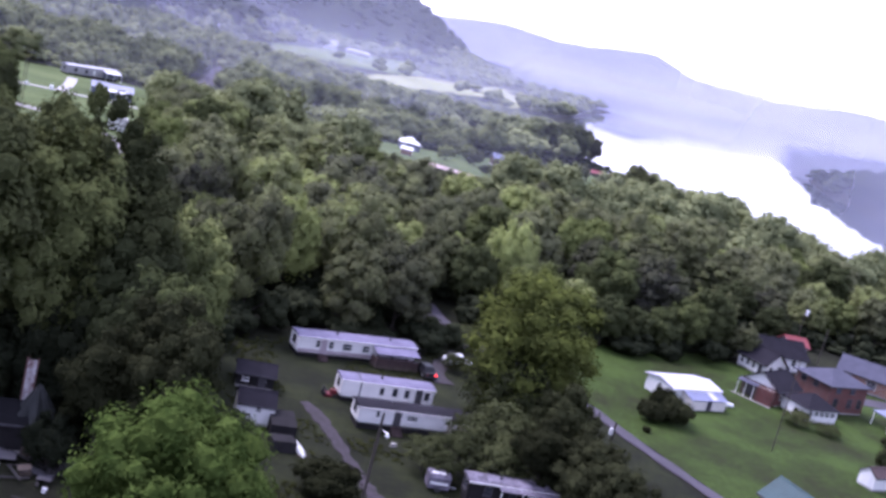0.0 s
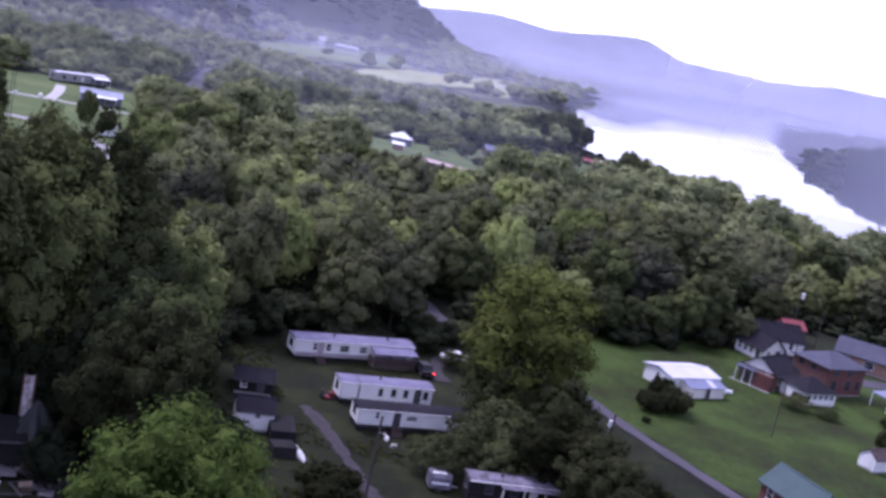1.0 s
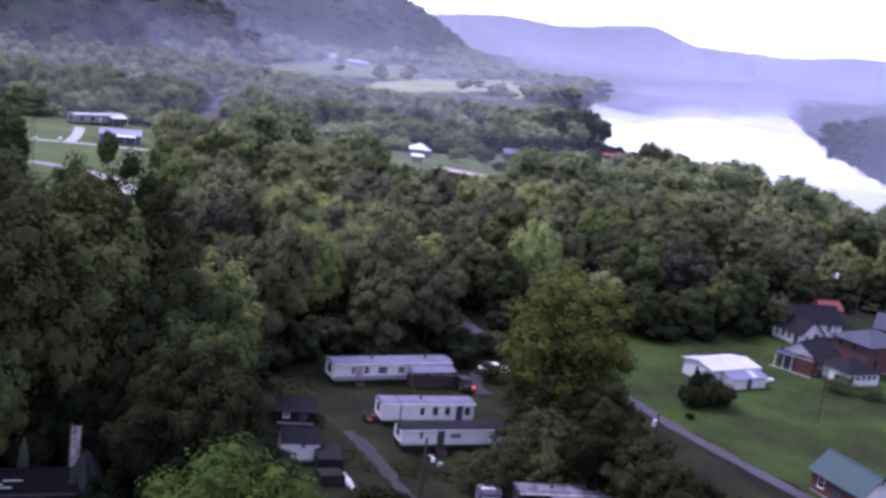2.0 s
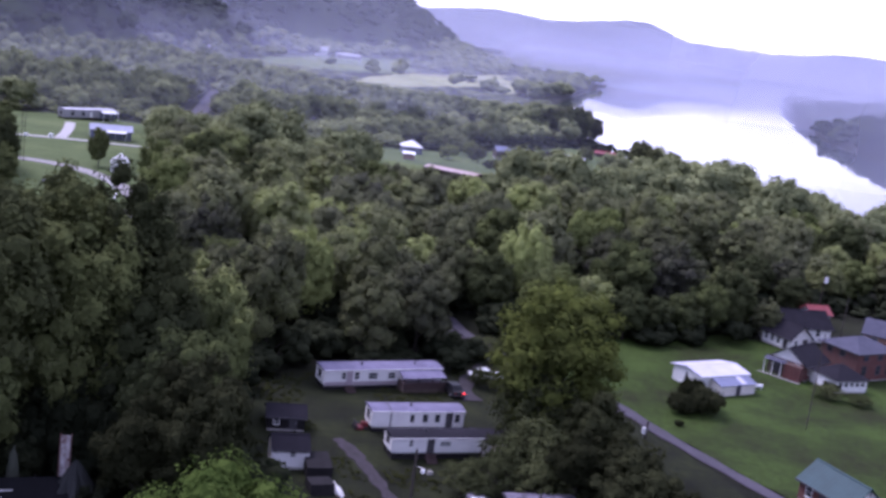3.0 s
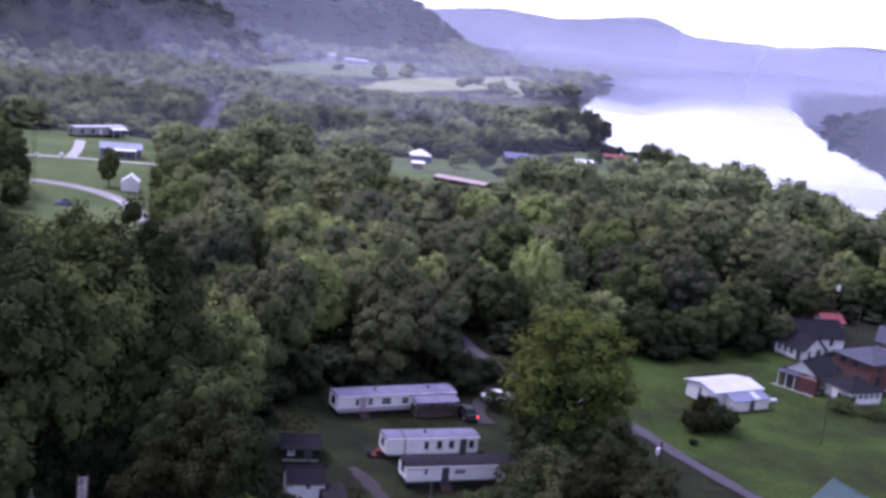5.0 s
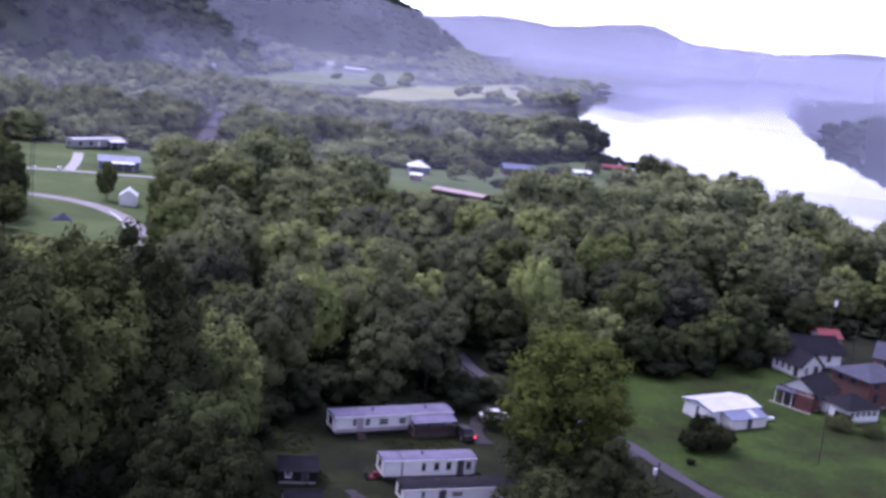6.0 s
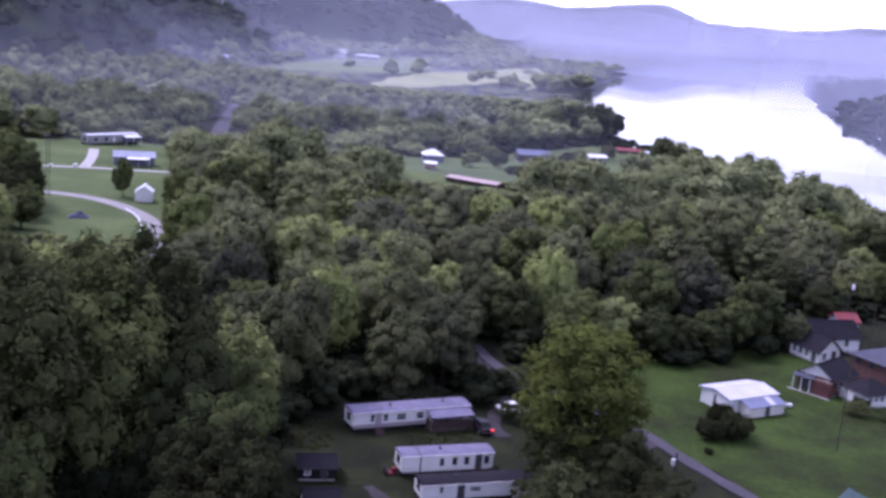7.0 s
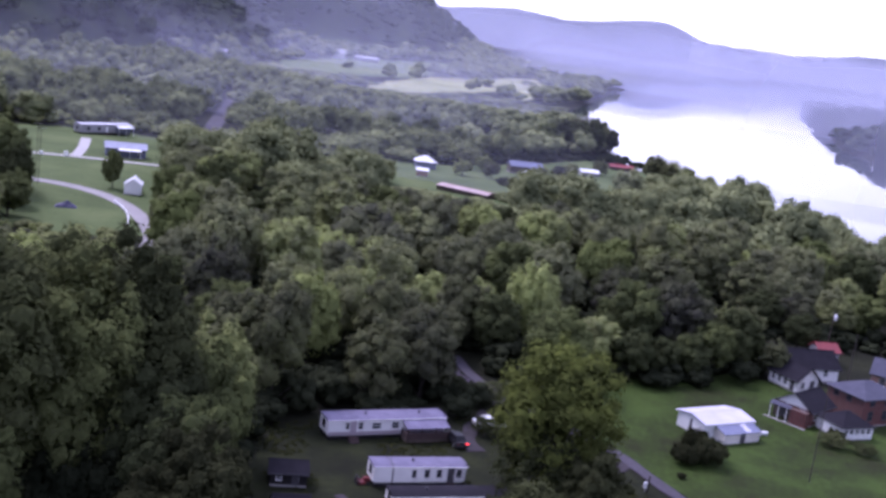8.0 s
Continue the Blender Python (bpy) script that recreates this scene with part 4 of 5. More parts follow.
def scrap_house():
    h = gable_house("house", -38.5, 86.5, 22, 9.6, 4.6, 2.8, 1.1, SKIRT, SHADE_ROOFING, "run-down dark house with tarps on its roof", over=0.3, trim=DARK_TRIM,
                    doors=(("front", 5.0, 1.0, 2.0, BROWN_WOOD),), wins=())
    window(h, 2.0, 0, 1.1, 1.0, 1.1, "front", DARK_TRIM)
    part("roof_tarp", folded_cone(3.2, 2.1), TARP_GREY, h, "crumpled grey tarp over a stack on the roof").matrix_basis = pose(8.7, 1.7, 2.5)
    part("side_tarp", slab([(9.65, -0.6, 1.6), (10.9, -0.4, 0.2), (10.9, 4.6, 0.2), (9.65, 4.8, 3.0)], 0.03), TARP_GREY, h)
    for u, v in ((0.4, 0.6), (1.1, 0.3), (2.0, 1.0)):
        part("roof_strip", box(u, u + 1.6, v, v + 0.12, 2.86 + v * 0.48, 2.9 + v * 0.48), TRIM, h, "pale strip left on the roof")


scrap_house()


def signboard(x, y, turn):
    s = thing("board", pose(x, y, 0, 0, 0, turn), "tall narrow board, white flaking panels between rusty posts", "board")
    part("upper_panel", box(0, 0.8, -0.04, 0.04, 4.5, 6.5, None, 0.02), PEELED, s, "rust-stained upper panel")
    part("lower_panel", box(0, 0.8, -0.05, 0.05, 2.4, 4.48, None, 0.02), PEELED, s, "flaking white lower panel")
    for u in (-0.13, 0.81):
        part("post", box(u, u + 0.12, -0.07, 0.07, -0.2, 6.7, None, 0.015), RED_BROWN, s, "rusty red side post")


signboard(-33.7, 94.6, 8)


def closed_umbrella(x, y):
    s = thing("umbrella", pose(x, y, 0), "tall closed umbrella with faded green canvas", "umbrella")
    part("pole", tube([(0, 0, -0.2), (0, 0, 5.4)], [0.04, 0.03]), STEEL, s)
    part("canopy", tube([(0, 0, 2.2), (0, 0, 2.4), (0, 0, 3.4), (0, 0, 4.6), (0, 0, 5.3)], [0.5, 0.55, 0.5, 0.3, 0.05], 12), TEAL_CANVAS, s)


closed_umbrella(-37.4, 93.2)
single("pole", tube([(0, 0, 0), (0.35, 0, 2.2), (0.8, 0.1, 4.6)], [0.035, 0.035, 0.03], 8), CONCRETE, pose(-37.6, 99.0, 0.0, 0, 0, 0),
       "pale thin pole leaning against the trees", "pole")


def scrap_pile(x, y):
    """Boards, drums and pale oddments thrown together."""
    rng = random.Random(11)
    kinds = (("board", JUNK, "grey weathered loose board in a scrap heap"), ("crate", DARK_WOOD, "dark wooden crate in a scrap heap"),
             ("bucket", PLASTIC, "white plastic bucket in a scrap heap"), ("metal_sheet", DARK_TRIM, "dark bent metal sheet in a scrap heap"))
    for i in range(46):
        nm, mt, lb = kinds[rng.choice((0, 0, 0, 0, 1, 1, 1, 2, 3, 3))]
        px, py = x + rng.gauss(0, 2.3), y + rng.gauss(0, 2.6)
        pz = max(0.0, 0.7 - 0.12 * math.hypot(px - x, py - y)) * rng.random()
        m = pose(px, py, pz, rng.uniform(-14, 14), rng.uniform(-14, 14), rng.uniform(0, 180))
        if nm == "board":
            bm = box(-rng.uniform(0.8, 1.8), 1.2, -0.12, 0.12, 0, 0.06)
        elif nm == "crate":
            bm = box(-0.5, 0.5, -0.4, 0.4, 0, 0.6, box(-0.55, 0.55, -0.45, 0.45, 0.5, 0.56))
        elif nm == "bucket":
            bm = tube([(0, 0, 0), (0, 0, 0.4)], [0.14, 0.19], 10)
        else:
            bm = slab([(-0.9, -0.6, 0.1), (0.9, -0.6, 0.25), (0.9, 0.6, 0.1), (-0.9, 0.6, 0.2)], 0.02)
        single(nm, bm, mt, m, lb, "scrap", "scrap heap")


scrap_pile(-29.6, 87.5)


# ---- poles, posts, cars ----
def utility_pole(x, y, h, label, arm=True, lamp=False, lean=0.0, girth=1.0, can=False):
    z = terrain(x, y)
    p = thing("utility_pole", pose(x, y, z, 0, lean, 0), label, "utility pole")
    part("pole", tube([(0, 0, -0.3), (0, 0, h * 0.5), (0, 0, h)], [0.16 * girth, 0.14 * girth, 0.11 * girth], 10), POLE_WOOD, p)
    if arm:
        a = part("crossarm", box(-1.1, 1.1, 0.11, 0.22, h - 0.7, h - 0.58), POLE_WOOD, p)
        for u in (-1.0, -0.4, 0.4, 1.0):
            part("insulator", tube([(u, 0.16, h - 0.58), (u, 0.16, h - 0.42)], [0.05, 0.035]), PLASTIC, a)
    if lamp:
        part("lamp_arm", tube([(0, 0, h - 1.6), (0.5, -0.6, h - 1.4), (0.8, -1.0, h - 1.45)], [0.04, 0.035, 0.03], 6), STEEL, p)
        part("lamp_head", tube([(0.8, -1.0, h - 1.75), (0.8, -1.0, h - 1.6), (0.8, -1.0, h - 1.4)], [0.18, 0.17, 0.09], 12), PLASTIC, p, "pale lamp head")
    if can:
        part("transformer", tube([(0.34, -0.1, h - 2.0), (0.34, -0.1, h - 1.9), (0.34, -0.1, h - 0.95), (0.34, -0.1, h - 0.85)], [0.2, 0.3, 0.3, 0.2], 12), PLASTIC, p, "pale round transformer")
    return p


utility_pole(-1.9, 95.7, 9.6, "dark wooden pole with a pale yard lamp", False, True)
utility_pole(48.6, 147.0, 13.5, "tall slender wooden pole on the lawn", False, girth=0.5)
utility_pole(-112.0, 271.0, 15.0, "grey wooden pole beside the pale road", True, girth=0.6)
utility_pole(-110.0, 268.0, 14.5, "grey wooden pole beside the pale road", True, girth=0.6)
utility_pole(69.0, 200.5, 9.0, "wooden pole behind the white house", False, girth=0.6)
utility_pole(68.6, 214.5, 9.9, "wooden pole with a pale transformer at the wood edge", False, girth=0.6, can=True)


def meter_post(x, y):
    p = thing("meter_post", pose(x, y, terrain(x, y)), "dark post with a white meter box beside the lane", "post")
    part("post", box(-0.1, 0.1, -0.1, 0.1, -0.2, 2.3), POLE_WOOD, p)
    part("meter_box", box(-0.55, -0.12, -0.16, 0.16, 0.6, 1.4), PLASTIC, p, "white meter box")
    part("conduit", tube([(-0.34, 0, -0.2), (-0.34, 0, 0.6)], [0.04, 0.04], 6), STEEL, p)


meter_post(25.2, 134.4)


def car(x, y, turn, paint, label, lit=False, z=None):
    c = thing("car", pose(x, y, terrain(x, y) + 0.12 if z is None else z, 0, 0, turn), label, "car")
    prof = [(-0.85, 0.3), (0.85, 0.3), (0.88, 0.62), (0.8, 0.86), (-0.8, 0.86), (-0.88, 0.62)]
    part("body", prism(prof, -2.2, 2.2), paint, c)
    bm = bmesh.new()
    v = [bm.verts.new(p) for p in ((-1.7, -0.76, 0.86), (1.1, -0.76, 0.86), (1.1, 0.76, 0.86), (-1.7, 0.76, 0.86),
                                   (-1.2, -0.6, 1.4), (0.4, -0.6, 1.42), (0.4, 0.6, 1.42), (-1.2, 0.6, 1.4))]
    for f in ((0, 1, 5, 4), (1, 2, 6, 5), (2, 3, 7, 6), (3, 0, 4, 7), (3, 2, 1, 0), (4, 5, 6, 7)):
        bm.faces.new([v[i] for i in f])
    part("cabin_glass", bm, CAR_GLASS, c)
    part("roof", box(-1.15, 0.38, -0.58, 0.58, 1.41, 1.46), paint, c)
    for u in (-1.4, 1.35):
        for w in (-0.9, 0.7):
            wh = part("wheel", tube([(u, w, 0.32), (u, w + 0.2, 0.32)], [0.32, 0.32], 16), RUBBER, c)
            part("rim", tube([(u, w - 0.01, 0.32), (u, w + 0.21, 0.32)], [0.19, 0.19], 12), STEEL, wh)
    for w in (-0.62, 0.62):
        part("tail_lamp", box(-2.26, -2.19, w - 0.16, w + 0.16, 0.6, 0.8), TAIL if lit and w < 0 else RED_PAINT, c, "glowing red tail lamp" if lit and w < 0 else "")
        part("headlamp", box(2.19, 2.24, w - 0.16, w + 0.16, 0.58, 0.76), GLASS, c)
    part("bumper", box(-2.32, -2.2, -0.8, 0.8, 0.35, 0.52), DARK_TRIM, c)
    return c


car(0.6, 140.8, 118, DARK_PAINT, "dark car with a glowing red tail lamp beside the trailer", True)
car(4.8, 148.6, 20, WHITE_PAINT, "white car parked on the gravel track")


def mower(x, y, turn):
    p = thing("riding_mower", pose(x, y, 0.02, 0, 0, turn), "red riding mower behind the short trailer", "mower")
    part("hood", box(0.3, 1.1, -0.3, 0.3, 0.35, 0.85, None, 0.06), RED_PAINT, p)
    part("deck", box(-0.4, 0.5, -0.55, 0.55, 0.12, 0.32), RED_PAINT, p)
    part("seat", box(-0.5, -0.05, -0.25, 0.25, 0.6, 0.75, box(-0.55, -0.45, -0.25, 0.25, 0.7, 1.1)), RUBBER, p)
    for u, r in ((-0.4, 0.28), (0.85, 0.2)):
        for w in (-0.5, 0.35):
            part("wheel", tube([(u, w, r), (u, w + 0.16, r)], [r, r], 12), RUBBER, p)


mower(-9.6, 123.6, 20)
for px, py in ((-0.6, 113.2),):
    single("cinder_block_stack", box(-0.3, 0.3, -0.2, 0.2, 0, 0.22, box(-0.26, 0.27, -0.18, 0.17, 0.23, 0.42)), CONCRETE, pose(px, py, 0, 0, 0, 20),
           "pale stack of concrete blocks in the yard", "blocks", "blocks in the yard")
single("bench", box(0, 2.2, 0, 0.5, 0.45, 0.52, box(0.1, 0.25, 0.05, 0.45, 0, 0.45, box(1.95, 2.1, 0.05, 0.45, 0, 0.45))), CONCRETE, pose(5.2, 158.0, 0.05, 0, 0, 10),
       "pale bench beside the lane", "bench")

# ---- far trailers and farm buildings ----
far_home = mobile_home(-137.8, 367.0, 53, 19.5, 4.2, 3.3, GREY_SIDING, GREY_METAL, "long grey trailer home at the lawn's far edge",
                       [(3.0, 1.0, 0.9), (7.0, 1.0, 0.9)], [(10.0, TRIM)])
lean_roof(far_home, 13.2, 19.4, -2.4, 0.05, 2.5, 3.0, WHITE_METAL, (13.4, 16.3, 19.2), TRIM, "porch_roof")
part("porch_wall", box(13.3, 19.3, -0.12, -0.08, 0.6, 2.5), BLUE_METAL, far_home, "dark blue wall under the porch")
farm = gable_house("house", -113.6, 324.0, 22, 11.5, 6.0, 2.8, 1.3, BLUE_METAL, DULL_BLUE, "blue-grey house with a pale porch roof",
                   wins=(("front", 1.6, 1.0, 0.9, 1.2), ("front", 9.6, 1.0, 0.9, 1.2)))
lean_roof(farm, 3.6, 10.0, -2.4, -0.5, 2.5, 2.75, WHITE_METAL, (3.8, 6.8, 9.8), TRIM)
gable_house("shed", -85.4, 272.0, 104, 4.4, 4.2, 2.7, 1.5, WHITE_SIDING, WHITE_METAL, "small white shed with a pale roof on the lawn",
            doors=(("start", 2.1, 1.4, 2.0, TRIM),), over=0.15, category="shed")


def tarp_heap(x, y, turn):
    rng = random.Random(3)
    bm = bmesh.new()
    n = 12
    rows = []
    for i in range(n + 1):
        rows.append([])
        for j in range(n + 1):
            u, v = 2 * i / n - 1, 2 * j / n - 1
            hh = max(0.0, 1 - max(abs(u), abs(v)) ** 2.2) * 0.95 + 0.7 * max(0, 1 - 2.4 * math.hypot(u - 0.1, v)) + 0.22 * rng.random() * max(0.0, 1 - abs(u))
            rows[-1].append(bm.verts.new((u * 2.5, v * 1.4, hh - 0.08)))
    for a, b in zip(rows, rows[1:]):
        for j in range(n):
            bm.faces.new((a[j], b[j], b[j + 1], a[j + 1]))
    single("tarped_heap", bm, TARP_BLUE, pose(x, y, terrain(x, y) + 0.08, 0, 0, turn), "heap covered with a dark blue tarp on the lawn", "tarp")


tarp_heap(-94.5, 247.0, 20)


def guard_rail(line):
    g = thing("guard_rail", Matrix(), "curved white guard rail beside the pale road", "guard rail")
    pts = [Vector((x, y, terrain(x, y) + 0.75)) for x, y in line]
    part("rail", tube(pts, [0.16] * len(pts), 6), PLASTIC, g)
    for p in pts:
        part("post", box(p.x - 0.08, p.x + 0.08, p.y - 0.08, p.y + 0.08, p.z - 1.0, p.z + 0.05), PLASTIC, g)


guard_rail([(-87.2, 258.2), (-84, 254), (-81.5, 249.5), (-79.2, 244.4), (-77.3, 239), (-75.8, 233.6)])
for px, py, hh in ((-146.5, 333, 3.0), (-112.5, 263.5, 2.2), (-110.6, 264.6, 2.4), (-132, 308, 1.2), (-127, 310, 1.0), (-121, 313, 1.4)):
    single("white_tank", tube([(0, 0, 0), (0, 0, hh * 0.9), (0, 0, hh)], [0.55, 0.55, 0.2], 12), PLASTIC, pose(px, py, terrain(px, py)),
           "upright white water tank on the grass", "tank", "white tanks")

hip_house("pavilion", -29.5, 424.0, 14, 7.4, 6.5, 2.8, 2.2, BLUE_METAL, WHITE_METAL, "white-roofed pavilion at the clearing's edge", z=-4.0)
gable_house("shed", -27.0, 393.0, 0, 3.8, 4.0, 2.2, 0.6, ORANGE_BRICK, WHITE_METAL, "small pink and white shed in the clearing", category="shed")
longshed = gable_house("long_shed", -17.6, 361.0, -24, 18.0, 7.0, 1.6, 0.5, DARK_WOOD, RUST_METAL, "long low shed with a faded rusty roof", over=0.3, base=0.1, category="shed")
gable_house("cabin", 6.2, 460.0, 14, 13.5, 6.5, 3.2, 1.6, DARK_WOOD, BLUE_METAL, "dark cabin with a blue-grey metal roof", z=-5.0)
gable_house("cabin", 12.0, 447.0, 14, 4.0, 4.0, 2.6, 1.0, BRICK, WHITE_METAL, "small brick hut with a pale roof", z=-5.6)
gable_house("cabin", 37.4, 490.0, 18, 8.0, 5.0, 2.4, 0.9, GREY_SIDING, WHITE_METAL, "grey cabin with a white metal roof by the river", z=-6.2)
gable_house("cabin", 53.0, 530.0, 6, 11.0, 5.0, 2.2, 1.0, DARK_WOOD, RED_METAL, "dark river house with a red metal roof", z=-6.2)
gable_house("cabin", 56.5, 494.0, 12, 6.5, 5.0, 2.8, 1.1, BLUE_METAL, WHITE_METAL, "blue cabin with a white roof by the river", z=-6)
gable_house("cabin", 58.6, 474.0, -30, 5.5, 4.5, 2.8, 1.2, TRIM, RED_METAL, "small white and red boat house by the river", z=-6)
gable_house("house", -72.5, 381.0, 18, 7.5, 5.0, 3.4, 1.4, BRICK, GREY_SHINGLE, "brown brick house among the trees", z=-1)
gable_house("farmhouse", -181, 1148, 10, 13, 9, 7.0, 3.0, WHITE_SIDING, GREY_METAL, "white farmhouse at the pasture's edge")
gable_house("farmhouse", -160, 1166, 10, 24, 9, 4.0, 2.0, GREY_SIDING, GREY_METAL, "long grey farm shed behind the pasture")
gable_house("farmhouse", -226, 872, 12, 16, 9, 5.0, 2.5, WHITE_SIDING, LIGHT_METAL, "pale farmhouse under the wooded hill")
gable_house("farmhouse", -207, 878, 12, 8, 7, 4.0, 2.0, WHITE_SIDING, GREY_METAL, "white outbuilding under the wooded hill")
gable_house("farmhouse", -196, 560, 12, 9, 7, 6.0, 2.0, WHITE_SIDING, LIGHT_METAL, "white house half hidden by woods")
gable_house("farmhouse", -172, 570, 12, 9, 7, 6.0, 2.0, WHITE_SIDING, LIGHT_METAL, "white house half hidden by woods")


# ---- trees ----
def finer(v, f):
    """Splits each triangle of a ball into four."""
    v, mid, out = [tuple(p) for p in v], {}, []
    for t in f.tolist():
        e = []
        for a, b in ((t[0], t[1]), (t[1], t[2]), (t[2], t[0])):
            k = (min(a, b), max(a, b))
            if k not in mid:
                p = (np.array(v[a]) + np.array(v[b])) / 2
                mid[k] = len(v)
                v.append(tuple(p / np.linalg.norm(p)))
            e.append(mid[k])
        out += [(t[0], e[0], e[2]), (t[1], e[1], e[0]), (t[2], e[2], e[1]), tuple(e)]
    return np.array(v), np.array(out)


def crown_arrays(rng, h, R, base, lobes, leafsize, cover, bottom=0.5, solid=0, size=(0.19, 0.40), core=0.9):
    """Leaf clumps on overlapping lobes that fill an egg-shaped crown, and a low core inside each lobe."""
    zc, hz = (h + base) / 2, (h - base) / 2
    cs = []
    for i in range(lobes):
        for _ in range(30):
            d = rng.normal(size=3)
            d /= np.linalg.norm(d)
            if d[2] < -0.75:
                continue
            r = R * rng.uniform(*size) * (0.85 if d[2] > 0.45 else 1.0)
            k = rng.uniform(0.35, 1.15) ** 0.5
            c = np.array([d[0] * (R - r) * k, d[1] * (R - r) * k, zc + d[2] * (hz - r * 0.9) * k])
            if all(np.linalg.norm(c - c2) > 0.45 * (r + r2) for c2, r2 in cs):
                break
        cs.append((c, r))
    cs.append((np.array([0, 0, zc]), R * 0.5))
    C = np.array([c for c, _ in cs])
    Rr = np.array([r for _, r in cs])
    V, F = [], []
    nv = 0
    for i, (c, r) in enumerate(cs):
        n = int(cover * 4 * math.pi * r * r / (leafsize * leafsize))
        d = rng.normal(size=(n, 3))
        d /= np.linalg.norm(d, axis=1)[:, None]
        tall = rng.uniform(0.9, 1.45)
        d = d[(d[:, 2] > -0.35) | (rng.random(n) < bottom)]
        bumps = 1 + 0.16 * np.sin(d @ rng.normal(size=3) * 5 + rng.random() * 6) * np.sin(d @ rng.normal(size=3) * 7)
        p = c + d * (r * bumps * (0.84 + 0.44 * rng.random(len(d)) ** 1.7))[:, None] * np.array([1, 1, tall])
        dist = np.linalg.norm(p[:, None, :] - C[None], axis=2) / Rr[None]
        dist[:, i] = 9
        keep = dist.min(axis=1) > 0.9
        p, d = p[keep], d[keep]
        m = len(p)
        if not m:
            continue
        out = p - np.array([0, 0, zc - 0.25 * hz])
        out /= np.linalg.norm(out, axis=1)[:, None]
        nrm = 0.7 * d + 0.6 * out + rng.normal(size=(m, 3)) * 0.27 + np.array([0, 0, 0.15])
        nrm /= np.linalg.norm(nrm, axis=1)[:, None]
        a = np.cross(nrm, rng.normal(size=(m, 3)))
        a /= np.linalg.norm(a, axis=1)[:, None]
        b = np.cross(nrm, a)
        s = (leafsize * rng.uniform(0.42, 1.12, m))[:, None]
        q = np.stack([p - a * s, p + b * s * 0.55 + nrm * s * 0.12, p + a * s - nrm * s * 0.2, p - b * s * 0.55 + nrm * s * 0.12], axis=1)
        V.append(q.reshape(-1, 3))
        F.append(np.arange(nv, nv + 4 * m).reshape(-1, 4))
        nv += 4 * m
    quads = np.concatenate(F) if F else np.zeros((0, 4), int)
    t = (1 + 5 ** 0.5) / 2
    ico = np.array([(-1, t, 0), (1, t, 0), (-1, -t, 0), (1, -t, 0), (0, -1, t), (0, 1, t), (0, -1, -t), (0, 1, -t), (t, 0, -1), (t, 0, 1), (-t, 0, -1), (-t, 0, 1)]) / math.hypot(1, t)
    icf = np.array([(0, 11, 5), (0, 5, 1), (0, 1, 7), (0, 7, 10), (0, 10, 11), (1, 5, 9), (5, 11, 4), (11, 10, 2), (10, 7, 6), (7, 1, 8),
                    (3, 9, 4), (3, 4, 2), (3, 2, 6), (3, 6, 8), (3, 8, 9), (4, 9, 5), (2, 4, 11), (6, 2, 10), (8, 6, 7), (9, 8, 1)])
    if solid > 1:
        ico, icf = finer(ico, icf)
    tris = []
    for c, r in cs:
        V.append(c + ico * r * core * rng.uniform(0.86, 1.1, (len(ico), 1)))
        tris.append(icf + nv)
        nv += len(ico)
    return np.concatenate(V), quads, np.concatenate(tris)


def trunk_bm(rng, h, base, R):
    bm = bmesh.new()
    w = 0.022 * h
    tube([(0, 0, -0.4), (0.05 * w, 0, base * 0.5), (0.3 * w, 0.2 * w, base), (0.2, -0.1, base + (h - base) * 0.55)], [w * 1.3, w, w * 0.85, w * 0.3], 8, bm)
    for k in range(6):
        a = k * 1.05 + rng.uniform(-0.3, 0.3)
        z0 = base + (h - base) * rng.uniform(-0.05, 0.3)
        e = R * rng.uniform(0.5, 0.75)
        tube([(0.2 * w, 0, z0), (e * 0.5 * math.cos(a), e * 0.5 * math.sin(a), z0 + e * 0.45), (e * math.cos(a), e * math.sin(a), z0 + e * 0.8)],
             [w * 0.5, w * 0.32, w * 0.12], 6, bm)
    return bm


TREE_DATA = {}


def tree_kind(key, seed, h, R, base, lobes, leafsize, cover, material, top=1.05, size=(0.19, 0.40), core=0.92):
    rng = np.random.default_rng(seed)
    v, q, t = crown_arrays(rng, h, R, base, lobes, leafsize, cover, size=size, core=core)
    v[:, 2] = base + (v[:, 2] - base) * (h * top - base) / (v[:, 2].max() - base)
    crown = mesh_from("crown", v.tolist(), q.tolist() + t.tolist(), material)
    tb = bpy.data.meshes.new("trunk")
    bm = trunk_bm(rng, h, base, R)
    bm.to_mesh(tb)
    bm.free()
    tb.materials.append(BARK)
    TREE_DATA[key] = (crown, tb, h, R)


tree_kind("round", 1, 13.0, 5.6, 0.8, 46, 0.40, 0.85, LEAF, size=(0.16, 0.34))
tree_kind("oval", 2, 15.0, 5.0, 0.8, 46, 0.40, 0.85, LEAF, size=(0.16, 0.34))
tree_kind("broad", 3, 12.0, 6.2, 0.8, 50, 0.40, 0.85, LEAF, size=(0.15, 0.33))
tree_kind("ragged", 4, 14.0, 5.2, 0.8, 40, 0.40, 0.85, LEAF, size=(0.15, 0.33))
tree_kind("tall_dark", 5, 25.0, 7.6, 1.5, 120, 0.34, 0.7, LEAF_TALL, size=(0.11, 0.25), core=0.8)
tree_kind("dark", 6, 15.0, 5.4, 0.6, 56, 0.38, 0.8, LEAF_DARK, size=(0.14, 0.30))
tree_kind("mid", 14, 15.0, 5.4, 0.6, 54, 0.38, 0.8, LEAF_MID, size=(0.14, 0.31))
tree_kind("bright", 7, 17.0, 7.2, 3.0, 84, 0.26, 0.75, LEAF_BRIGHT, 1.0, (0.12, 0.27), 0.82)
